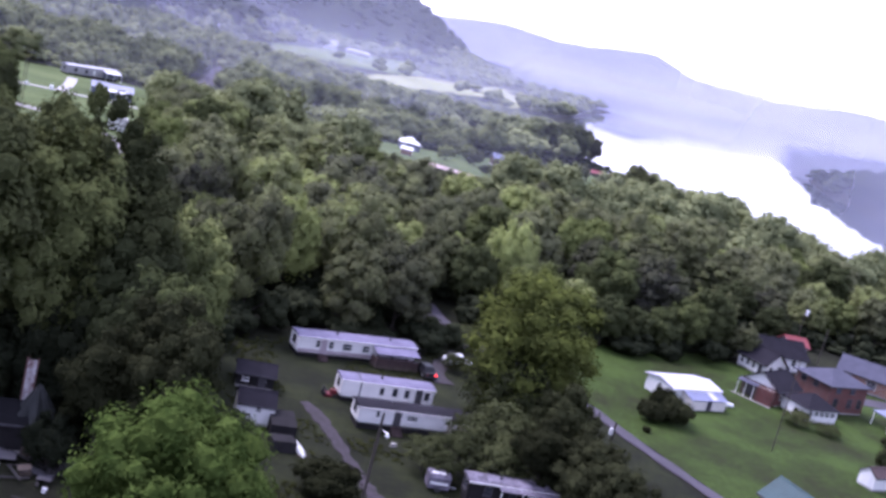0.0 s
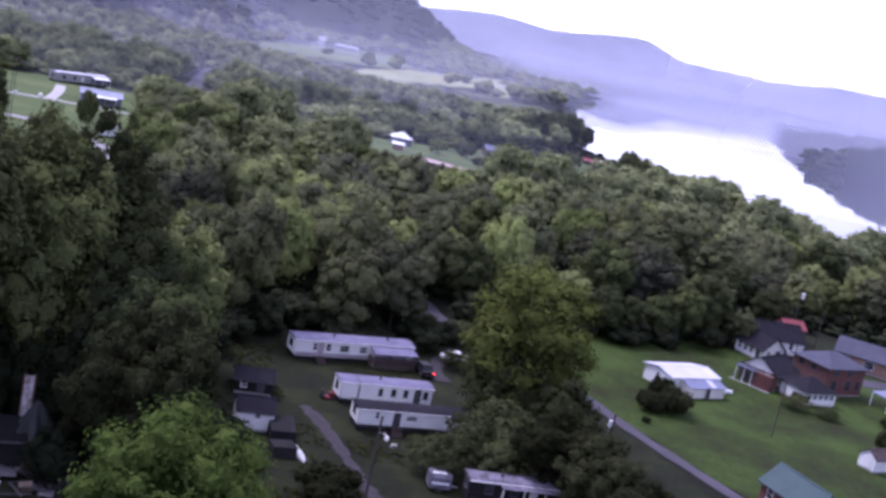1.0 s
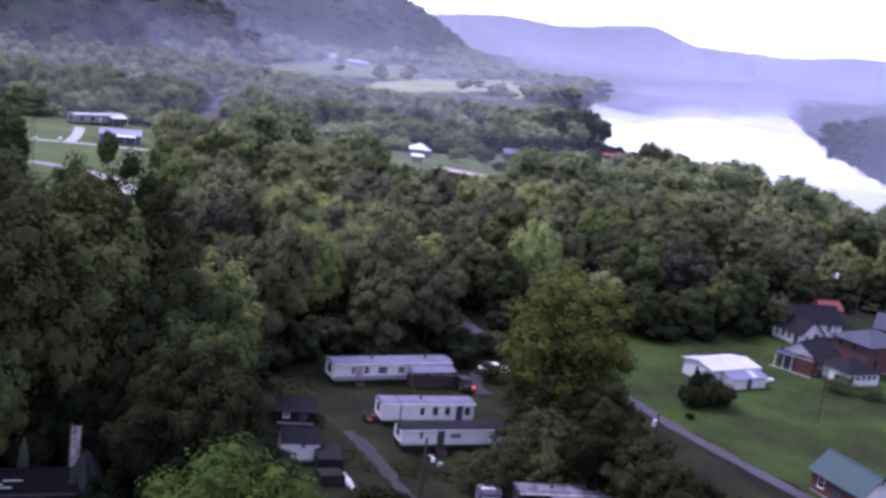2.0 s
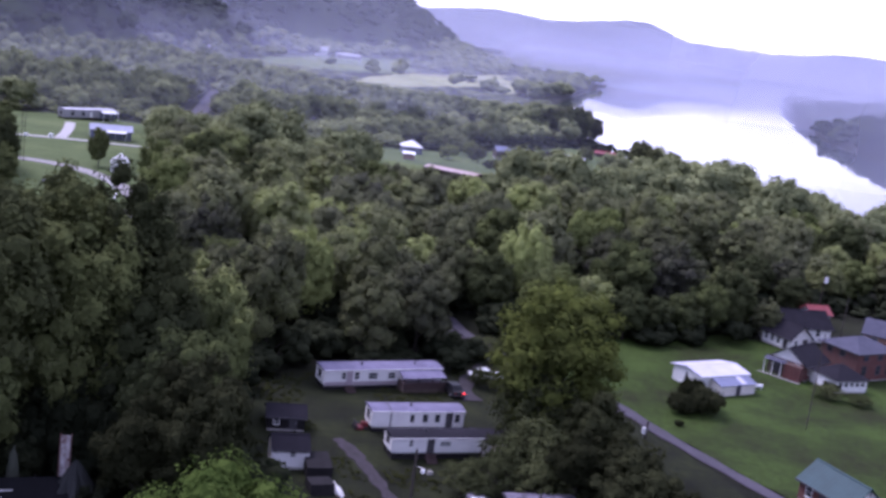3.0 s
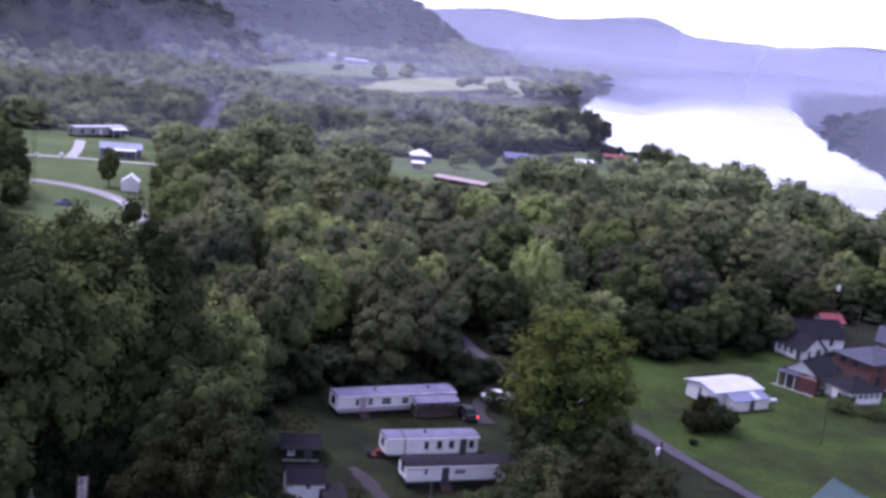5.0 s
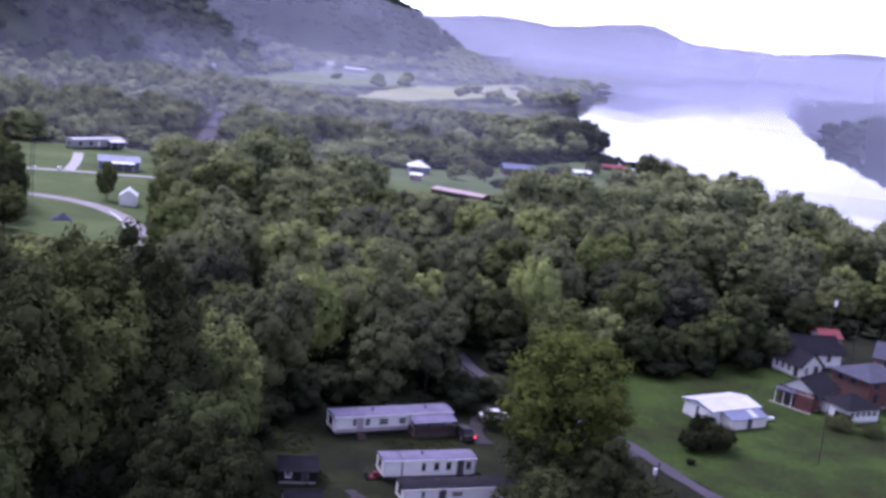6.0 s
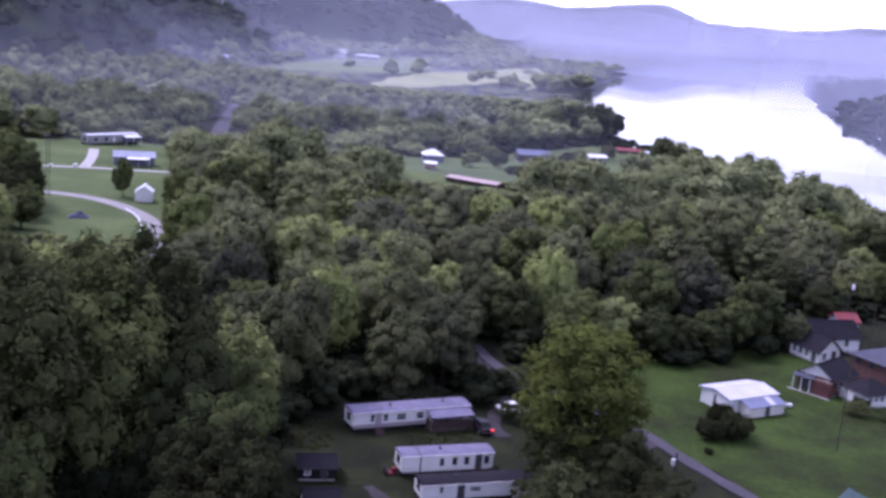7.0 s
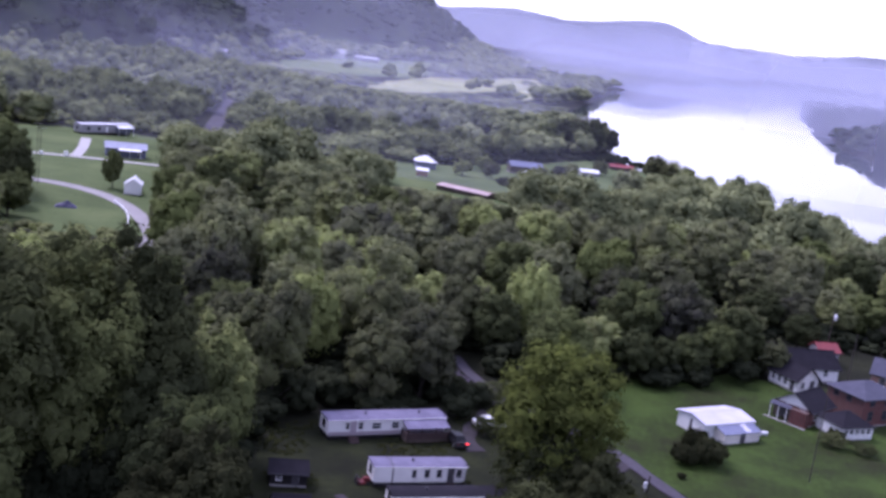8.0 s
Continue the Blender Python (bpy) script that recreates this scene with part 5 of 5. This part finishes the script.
tree_kind("yellow", 8, 20.6, 6.5, 0.8, 100, 0.28, 0.65, LEAF_YELLOW, 1.0, (0.12, 0.27), 0.7)
tree_kind("bright_small", 9, 11.0, 4.4, 1.2, 40, 0.36, 0.85, LEAF_FRESH, size=(0.15, 0.32))
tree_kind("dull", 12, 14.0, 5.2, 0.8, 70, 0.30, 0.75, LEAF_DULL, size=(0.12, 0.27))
tree_kind("olive", 13, 9.6, 4.0, 0.6, 60, 0.22, 0.45, LEAF_OLIVE, size=(0.10, 0.24), core=0.5)
tree_kind("shrub", 16, 7.0, 4.0, 0.0, 34, 0.30, 0.9, LEAF_SHADE, size=(0.14, 0.3))
tree_kind("withered", 15, 13.0, 4.6, 2.0, 40, 0.34, 0.22, LEAF_WITHERED, size=(0.10, 0.2), core=0.2)
tree_kind("bush", 10, 4.2, 3.4, 0.0, 26, 0.34, 1.0, LEAF_DULL, size=(0.16, 0.34))

TREE_LABEL = {
    "round": "full round-crowned green broadleaf tree in the wood", "oval": "tall oval-crowned green broadleaf tree in the wood",
    "broad": "broad spreading green tree with heavy crown", "ragged": "uneven green tree with loose ragged crown",
    "tall_dark": "very tall dark green tree with dense crown", "dark": "dark green tree with dense crown, part of its shade painted",
    "mid": "full green tree at the wood's edge, shade in its leaf colour", "bright": "large bright green tree with fresh leaves", "yellow": "tall yellow-green tree standing alone by the trailers",
    "bright_small": "smaller yellow-green tree with fresh leaves", "dull": "grey-green tree with a soft full crown", "olive": "small olive-green tree with loose foliage by the trailers",
    "shrub": "tall shrub coloured near-black to stand for the wood's shade",
    "withered": "half-bare tree with pale withered twigs by the river",
    "bush": "low dark green rounded bush on the grass"}
tree_count = 0


def tree(key, x, y, h, R, turn=0.0, label=""):
    global tree_count
    crown, tb, h0, r0 = TREE_DATA[key]
    z = terrain(x, y)
    bush = key == "bush"
    t = thing("bush" if bush else "tree", Matrix.Translation((x, y, z)) @ Matrix.Rotation(turn, 4, 'Z') @ Matrix.Diagonal((R / r0, R / r0, h / h0, 1)),
              label or TREE_LABEL[key], "bush" if bush else "tree", "bushes" if bush else "trees of the valley wood")
    for nm, me in (("crown", crown), ("trunk", tb)):
        o = new(nm, me)
        o.parent = t
    tree_count += 1


# trees placed one by one; some are added only for shade
KEY_TREES = [
    ("bright", -13.9, 71.0, 17.2, 7.2), ("yellow", 12.0, 126.0, 20.4, 8.0),
    ("dull", -20.8, 93.0, 15.0, 4.9), ("dull", -25.6, 91.5, 12.0, 4.6), ("dull", -22.6, 98.5, 14.5, 5.0), ("dark", -26.5, 99.5, 13.0, 4.6),
    ("tall_dark", -38.0, 106.0, 27.0, 8.0), ("tall_dark", -45.0, 100.0, 28.5, 8.5), ("tall_dark", -32.0, 111.0, 23.0, 6.8),
    ("tall_dark", -44.0, 116.0, 25.0, 8.0), ("dark", -29.0, 106.0, 17.0, 5.5), ("tall_dark", -51.0, 109.0, 27.0, 8.0),
    ("dark", -27.0, 116.0, 17.0, 5.6), ("mid", -29.0, 125.0, 17.0, 6.0), ("dark", -36.0, 124.0, 19.0, 6.5),
    # Shrubs added to hide trunks and make the shaded corner near-black
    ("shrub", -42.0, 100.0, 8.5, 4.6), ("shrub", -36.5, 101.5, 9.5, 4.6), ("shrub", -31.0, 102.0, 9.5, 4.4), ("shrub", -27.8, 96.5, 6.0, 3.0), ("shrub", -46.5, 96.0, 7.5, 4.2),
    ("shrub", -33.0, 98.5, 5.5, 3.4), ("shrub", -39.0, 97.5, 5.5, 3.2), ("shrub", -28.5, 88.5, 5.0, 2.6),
    # These two stand in for the yellow tree's shaded lower foliage
    ("olive", 9.2, 121.8, 11.5, 4.6), ("olive", 13.8, 121.4, 10.5, 4.4),
    ("olive", 7.6, 114.6, 6.4, 3.6), ("olive", 2.8, 108.6, 4.2, 2.6), ("olive", 10.2, 113.4, 8.2, 4.2), ("olive", 6.2, 109.4, 5.6, 3.4), ("olive", 4.8, 106.8, 3.4, 2.2), ("olive", 10.6, 108.4, 6.0, 3.2), ("dull", 16.8, 118.0, 10.4, 4.2),
    ("dull", 14.6, 108.5, 8.6, 4.2), ("dull", 19.4, 102.0, 9.4, 4.6), ("dull", 22.8, 97.8, 8.0, 4.2), ("dull", 19.2, 110.5, 8.2, 4.0),
    ("bush", 31.6, 146.6, 3.0, 2.5), ("bush", 34.6, 147.8, 4.0, 2.9), ("bush", 33.2, 149.4, 4.4, 2.5), ("bush", 35.6, 150.0, 3.0, 2.2), ("bush", -5.4, 98.0, 2.9, 3.8), ("bush", 30.4, 141.0, 0.9, 0.7), ("olive", 56.0, 163.4, 2.2, 2.8),
    ("olive", 60.4, 162.0, 1.8, 2.4), ("bush", 65.2, 149.4, 4.2, 2.2), ("bush", 70.4, 163.8, 1.8, 1.5), ("bush", 57.8, 167.2, 1.8, 1.6),
    ("dark", 27.2, 181.0, 8.6, 3.8), ("dark", 32.6, 184.0, 7.4, 3.4), ("dark", 37.6, 187.4, 8.0, 3.8), ("dark", 42.0, 190.5, 9.6, 4.0),
    ("dark", 47.4, 197.0, 11.2, 4.6), ("bright_small", 48.6, 200.0, 9.6, 3.6), ("dark", 50.0, 199.5, 7.0, 3.4),
    ("oval", 13.6, 200.0, 17.4, 6.0), ("bright_small", 29.6, 244.0, 12.2, 4.6), ("bright_small", 24.0, 238.0, 12.0, 4.2), ("mid", 38.4, 233.0, 12.8, 6.4),
    ("mid", 48.0, 244.0, 15.0, 7.2), ("mid", 57.0, 238.0, 13.0, 6.6), ("round", 68.6, 264.0, 12.6, 6.6), ("broad", 72.0, 258.0, 14.8, 7.0),
    ("dark", 58.4, 228.0, 9.0, 4.8), ("dark", 82.0, 236.0, 9.6, 5.0), ("dark", 64.0, 218.0, 7.5, 4.0),
    ("broad", -18.4, 175.0, 14.2, 5.8), ("mid", -30.5, 146.0, 15.0, 6.2), ("bright_small", -23.0, 160.0, 15.2, 5.4), ("mid", -24.8, 143.0, 18.6, 5.4),
    ("mid", -5.4, 156.0, 14.4, 5.4), ("broad", -3.0, 221.0, 12.8, 6.2), ("broad", 4.2, 245.0, 13.0, 6.6), ("broad", -45.2, 195.0, 17.6, 7.6),
    ("round", -63.2, 227.0, 11.6, 6.0), ("broad", -50.8, 189.0, 13.2, 6.2), ("broad", -21.6, 262.0, 10.6, 5.8), ("mid", -11.5, 150.5, 13.0, 5.0), ("mid", -1.5, 186.0, 13.0, 5.0), ("dark", 4.6, 183.0, 11.0, 4.6),
    ("dark", -94.6, 277.0, 9.8, 2.9),
    ("dark", -112.5, 257.0, 15.5, 5.6), ("dark", -107.5, 242.0, 10.0, 5.0), ("dark", -120.0, 264.0, 16.0, 6.5), ("dark", -116.0, 246.0, 12.0, 6.0), ("dark", -108.0, 252.0, 12.0, 3.8), ("dark", -103.6, 240.0, 8.6, 4.0), ("dark", -100.0, 229.0, 9.0, 5.0), ("dark", -110.0, 232.0, 12.0, 6.0),
    # Tall tree out of view, added to block skylight over the cluttered corner
    ("tall_dark", -48.0, 88.0, 25.0, 8.0), ("dark", -25.5, 103.5, 15.0, 5.0), ("dark", -42.0, 93.5, 14.0, 4.6),
    ("mid", 41.0, 588.0, 19.0, 9.0), ("mid", 31.0, 584.0, 16.0, 8.0), ("mid", 22.0, 578.0, 13.0, 7.0), ("mid", 49.5, 590.0, 19.0, 8.0), ("mid", 56.5, 592.0, 15.0, 6.0), ("mid", -4.5, 445.7, 7.0, 4.0), ("mid", -1.0, 424.0, 6.6, 3.8), ("mid", 17.2, 432.0, 7.2, 4.0), ("mid", 7.0, 382.0, 6.0, 3.2), ("mid", 22.8, 393.2, 8.0, 4.4),
    ("mid", 67.5, 487.0, 14.0, 5.4), ("mid", 73.0, 480.0, 12.0, 5.0), ("withered", 76.5, 498.0, 14.5, 4.6), ("mid", 82.0, 492.0, 11.0, 5.2), ("mid", 80.0, 478.0, 10.0, 5.0), ("mid", 72.5, 503.0, 12.0, 4.6), ("round", -11.2, 453.5, 8.0, 4.4), ("round", -20.0, 462.0, 9.0, 4.8),
]
rng_t, rng_late = random.Random(21), random.Random(5)
for key, x, y, h, r in KEY_TREES:
    tree(key, x, y, h, r, rng_t.uniform(0, 6.28))
tree("bush", -21.0, 104.5, 3.0, 2.2)


def canopy(x, y):
    """How high the wood stands."""
    if y < 150:
        return 18.0 if x < -20 else 9.0
    h = np.interp(y, [150, 200, 260, 320, 420, 600], [14.5, 14.0, 12.5, 11.0, 11.0, 12.5])
    if x > 28 and y < 330:
        h -= 3.0 * smooth(28, 50, x) * (1 - smooth(225, 250, y))
    return h


placed = [(x, y, r) for _, x, y, _, r in KEY_TREES]
HOUSES = [(p.location.x, p.location.y) for p in bpy.data.objects if p.parent is None and "category" in p.keys() and p["category"] in ("house", "shed", "mobile home", "barn")]


def free(x, y, r):
    return all((x - a) ** 2 + (y - b) ** 2 > (0.72 * (r + c)) ** 2 for a, b, c in placed)


def cap_for_view(x, y, h):
    """Caps tree heights along camera bearings so roads, clearing and fields stay in view."""
    k = x / y
    if -0.46 < k < -0.29 and 140 < y < 232:
        h = min(h, max(3.2, 46 * (1 - y / 226)))
    if -0.11 < k < 0.03 and 240 < y < 352:
        h = min(h, max(2.6, 48 * (1 - y / 360)))
    if 0.0 < k < 0.05 and 330 < y < 440:
        h = min(h, 4.5)
    if -0.30 < k < -0.22 and 280 < y < 420:
        h = min(h, max(6.0, 52 * (1 - y / 440)))
    if -0.15 < k < 0.04 and 560 < y < 830:
        h = min(h, max(3.0, 60 * (1 - y / 835)))
    if -0.23 < k < -0.09 and 650 < y < 935:
        h = min(h, max(3.0, 60 * (1 - y / 925)))
    if -0.2 < k < 0.07 and 600 < y < 905:
        h = min(h, max(3.0, 56 * (1 - y / 905)))
    if y > 800 and open_ground(x, y):
        h = min(h, 7.0)
    return h


def scatter_near():
    y = 96.0
    while y < 292:
        s = 7.4 if y < 200 else 8.4
        x = -(0.46 * y + 14)
        while x < 0.44 * y + 14:
            px, py = x + rng_t.uniform(-3.8, 3.8), y + rng_t.uniform(-3.8, 3.8)
            x += s
            if -24 < px < 4 and py < 112:
                continue
            if open_ground(px, py) or bank(px, py) < 6 or (px > 54 and py < 224) or (px > 24 and py < 180):
                continue
            h = cap_for_view(px, py, canopy(px, py) * rng_t.uniform(0.62, 1.2))
            r = h * rng_t.uniform(0.38, 0.52) if h < 16 else h * rng_t.uniform(0.27, 0.34)
            if not free(px, py, r) or tree_count > 310:
                continue
            # Darker leaf kinds near the yard stand for the wood's shaded front
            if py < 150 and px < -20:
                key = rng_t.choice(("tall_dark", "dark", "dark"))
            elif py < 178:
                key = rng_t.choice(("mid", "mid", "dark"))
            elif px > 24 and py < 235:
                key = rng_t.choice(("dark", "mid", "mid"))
            else:
                key = rng_t.choice(("round", "oval", "broad", "broad", "ragged", "dark", "round", "bright_small"))
            tree(key, px, py, h, r, rng_t.uniform(0, 6.28))
            placed.append((px, py, r))
        y += s


scatter_near()
LATE_TREES = [
    ("tall_dark", -35.4, 111.6, 28.4, 6.9), ("tall_dark", -40.6, 110.4, 27.6, 6.4), 
    ("olive", 8.4, 157.4, 5.0, 3.4), ("olive", 6.9, 144.2, 3.2, 2.4), ("olive", 4.2, 145.6, 2.6, 2.0), ("olive", 4.6, 158.6, 3.6, 2.8), ("mid", -4.4, 178.6, 9.0, 4.2),
    ("dark", 24.0, 566.0, 15.0, 8.0), ("dark", 34.0, 572.0, 17.0, 8.6), ("dark", 44.5, 578.0, 19.0, 9.0), ("mid", 15.0, 560.0, 12.0, 7.0),
    ("mid", -12.0, 418.0, 6.0, 4.2), ("mid", 26.0, 455.0, 6.4, 4.0), ("mid", 31.0, 468.0, 7.0, 4.2), ("bush", 4.0, 404.0, 3.4, 3.2), ("mid", 46.0, 500.0, 7.0, 4.0)]
for key, x, y, h, r in LATE_TREES:
    tree(key, x, y, h, r, rng_late.uniform(0, 6.28))


# ---- the woods farther off: joined, too many to count ----
def far_templates(seed, n, lobes, leafsize, cover, solid, size):
    out = []
    for k in range(n):
        rng = np.random.default_rng(seed + k)
        out.append(crown_arrays(rng, 1.0 * 12, 5.6, 0.6, lobes, leafsize, cover, 0.2, solid, size))
    return out


LOD = {1: far_templates(100, 8, 15, 0.60, 0.85, 1, (0.24, 0.46)), 2: far_templates(200, 8, 9, 0.9, 0.40, 2, (0.32, 0.54)),
       3: far_templates(300, 8, 4, 1.6, 0.14, 2, (0.42, 0.62))}


def joined_wood(name, spots, material, label):
    V, Q, T = [], [], []
    nv = 0
    rng = np.random.default_rng(77)
    for x, y, z, h, r, lod in spots:
        v, q, t = LOD[lod][rng.integers(8)]
        a = rng.uniform(0, 6.28)
        c, s = math.cos(a), math.sin(a)
        w = np.empty_like(v)
        w[:, 0] = (v[:, 0] * c - v[:, 1] * s) * (r / 5.6) + x
        w[:, 1] = (v[:, 0] * s + v[:, 1] * c) * (r / 5.6) + y
        w[:, 2] = v[:, 2] * (h / 12) + z
        V.append(w)
        Q.append(q + nv)
        T.append(t + nv)
        nv += len(v)
    V, Q, T = np.concatenate(V), np.concatenate(Q), np.concatenate(T)
    me = bpy.data.meshes.new(name)
    me.vertices.add(len(V))
    me.vertices.foreach_set("co", V.astype(np.float32).ravel())
    loops = np.concatenate([Q.ravel(), T.ravel()]).astype(np.int32)
    me.loops.add(len(loops))
    me.loops.foreach_set("vertex_index", loops)
    starts = np.concatenate([np.arange(len(Q)) * 4, len(Q) * 4 + np.arange(len(T)) * 3]).astype(np.int32)
    me.polygons.add(len(starts))
    me.polygons.foreach_set("loop_start", starts)
    me.update(calc_edges=True)
    me.polygons.foreach_set("use_smooth", [True] * len(me.polygons))
    me.materials.append(material)
    return tagged(new(name, me), label, "woods", kind="stuff")


def far_spots():
    rng = random.Random(9)
    wood, hills, shore = [], [], []
    y = 294.0
    while y < 2500:
        s = float(np.interp(y, [290, 500, 800, 1200, 2500], [13.5, 16.5, 19, 21, 26]))
        lod = 1 if y < 520 else 2 if y < 900 else 3
        x = -(0.47 * y + 40)
        while x < 0.47 * y + 60:
            px, py = x + rng.uniform(-0.5, 0.5) * s, y + rng.uniform(-0.5, 0.5) * s
            x += s
            b = bank(px, py)
            if py > 1750 and px > -40:
                continue
            if b < 4 or (open_ground(px, py) and not (py > 840 and rng.random() < 0.012)):
                continue
            if py < 560 and py > 380 and near_line((px, py), HIGHWAY, 6):
                continue
            z = terrain(px, py)
            h = rng.uniform(8.0, 18.5) if py < 1000 else rng.uniform(9, 15)
            h = cap_for_view(px, py, h)
            if b < 45 and 310 < py < 570 and px < 150:
                h = rng.uniform(10, 16)
            if py > 500 and b < 16 and py < 700 and 38 < px < 100:
                continue
            if 345 < py < 470 and -70 < px < 60:
                h *= 0.72
            r = max(h * rng.uniform(0.42, 0.58), s * 0.50)
            spot = (px, py, z - 0.5, h, r, lod)
            if z > 4:
                hills.append(spot)
            elif px > np.interp(py, RIVER_Y, RIVER_C):
                shore.append(spot)
            else:
                wood.append(spot)
        y += s
    return wood, hills, shore


def undergrowth():
    """Low growth between the trunks and along the wood's edges."""
    rng = random.Random(31)
    spots = []
    y = 100.0
    while y < 300:
        x = -(0.46 * y + 10)
        while x < 0.44 * y + 10:
            px, py = x + rng.uniform(-1.8, 1.8), y + rng.uniform(-1.8, 1.8)
            x += 4.6
            if open_ground(px, py) or bank(px, py) < 2 or (px > 54 and py < 222) or (px > 24 and py < 177):
                continue
            h = cap_for_view(px, py, rng.uniform(2.2, 5.5))
            spots.append((px, py, terrain(px, py) - 0.6, h, rng.uniform(2.4, 3.6), 2 if py < 190 else 3))
        y += 4.6
    y = 296.0
    while y < 430:
        x = -0.46 * y - 10
        while x < -50:
            px, py = x + rng.uniform(-2, 2), y + rng.uniform(-2, 2)
            x += 5.5
            if not open_ground(px, py) and not near_line((px, py), FARM_ROAD, 3):
                spots.append((px, py, terrain(px, py) - 0.6, rng.uniform(3.0, 6.5), rng.uniform(2.8, 4.0), 3))
        y += 5.5
    y = 455.0
    while y < 610:
        x = -40.0
        while x < 80:
            px, py = x + rng.uniform(-2, 2), y + rng.uniform(-2, 2)
            x += 6.0
            if not open_ground(px, py) and bank(px, py) > 2:
                spots.append((px, py, terrain(px, py) - 0.6, rng.uniform(2.5, 5.0), rng.uniform(3.0, 4.4), 3))
        y += 6.0
    return spots


def rough_grass():
    """Tufts along the lane, round the yard and at the lawn's edges."""
    rng = random.Random(44)
    V, F = [], []
    for _ in range(30000):
        x, y = rng.uniform(-26, 72), rng.uniform(90, 190)
        if noise.noise(Vector((x * 0.12, y * 0.12, 2))) < 0.02 or not inside((x, y), YARD_POLY):
            continue
        if near_line((x, y), LANE, 1.7) or near_line((x, y), DRIVE, 1.3) or inside((x, y), LAWN_POLY) or any(math.hypot(x - a, y - b) < 3 for a, b in HOUSES):
            continue
        z, h = terrain(x, y) + 0.05, rng.uniform(0.06, 0.18)
        for k in range(4):
            a = rng.uniform(0, 6.28)
            c, d = math.cos(a), math.sin(a)
            w, l = 0.12 + 0.3 * h, rng.uniform(0.9, 2.2) * h
            n = len(V)
            V += [(x - d * w, y + c * w, z), (x + d * w, y - c * w, z), (x + d * w * 0.4 + c * l, y - c * w * 0.4 + d * l, z + h), (x - d * w * 0.4 + c * l, y + c * w * 0.4 + d * l, z + h * 0.85)]
            F.append((n, n + 1, n + 2, n + 3))
    tagged(new("rough_grass", mesh_from("rough_grass", V, F, LEAF_GRASS)), "rough unmown tufts of olive grass", "grass", kind="stuff")


rough_grass()
wood, hills, shore = far_spots()
low = undergrowth()
# Near growth gets the shade-black leaves, growth by the clearings the greener ones
joined_wood("undergrowth", [p for p in low if p[1] < 205 or -60 < p[0]], LEAF_SHADE, "shrubs and saplings under the trees, near-black for shade")
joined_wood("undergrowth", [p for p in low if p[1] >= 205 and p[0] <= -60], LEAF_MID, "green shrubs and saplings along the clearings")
joined_wood("valley_woods", wood, LEAF_HAZED, "dense green broadleaf woods on the valley floor")
joined_wood("hill_woods", hills, LEAF_HILL, "dark woods covering the steep hills")
joined_wood("far_bank_woods", shore, LEAF_HILL, "dark woods along the far river bank")


# ---- sheets that stand for distance haze and the river's mist ----
def skyline(a):
    """The steepest rise along a bearing, as seen from the camera's place."""
    best = -0.02
    for d in range(700, 4500, 90):
        best = max(best, (terrain(a * d, d) + 6 - 50) / d)
    return best


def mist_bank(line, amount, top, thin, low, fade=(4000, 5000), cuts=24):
    """A haze-coloured sheet along a line on the plan, topped at the camera's skyline."""
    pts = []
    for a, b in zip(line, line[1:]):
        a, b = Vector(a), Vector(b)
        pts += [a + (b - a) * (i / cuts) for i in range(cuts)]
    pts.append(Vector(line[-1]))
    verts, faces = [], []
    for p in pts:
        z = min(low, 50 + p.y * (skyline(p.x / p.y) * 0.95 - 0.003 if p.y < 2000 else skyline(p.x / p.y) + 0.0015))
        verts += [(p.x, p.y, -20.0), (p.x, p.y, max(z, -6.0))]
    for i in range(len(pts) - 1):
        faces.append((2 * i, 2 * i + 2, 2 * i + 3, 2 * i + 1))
    ob = new("mist_bank", mesh_from("mist_bank", verts, faces, mist_haze_material("mist_haze", amount, top, thin, fade)))
    tagged(ob, "bluish see-through sheet standing for valley haze and mist", "mist", kind="stuff")


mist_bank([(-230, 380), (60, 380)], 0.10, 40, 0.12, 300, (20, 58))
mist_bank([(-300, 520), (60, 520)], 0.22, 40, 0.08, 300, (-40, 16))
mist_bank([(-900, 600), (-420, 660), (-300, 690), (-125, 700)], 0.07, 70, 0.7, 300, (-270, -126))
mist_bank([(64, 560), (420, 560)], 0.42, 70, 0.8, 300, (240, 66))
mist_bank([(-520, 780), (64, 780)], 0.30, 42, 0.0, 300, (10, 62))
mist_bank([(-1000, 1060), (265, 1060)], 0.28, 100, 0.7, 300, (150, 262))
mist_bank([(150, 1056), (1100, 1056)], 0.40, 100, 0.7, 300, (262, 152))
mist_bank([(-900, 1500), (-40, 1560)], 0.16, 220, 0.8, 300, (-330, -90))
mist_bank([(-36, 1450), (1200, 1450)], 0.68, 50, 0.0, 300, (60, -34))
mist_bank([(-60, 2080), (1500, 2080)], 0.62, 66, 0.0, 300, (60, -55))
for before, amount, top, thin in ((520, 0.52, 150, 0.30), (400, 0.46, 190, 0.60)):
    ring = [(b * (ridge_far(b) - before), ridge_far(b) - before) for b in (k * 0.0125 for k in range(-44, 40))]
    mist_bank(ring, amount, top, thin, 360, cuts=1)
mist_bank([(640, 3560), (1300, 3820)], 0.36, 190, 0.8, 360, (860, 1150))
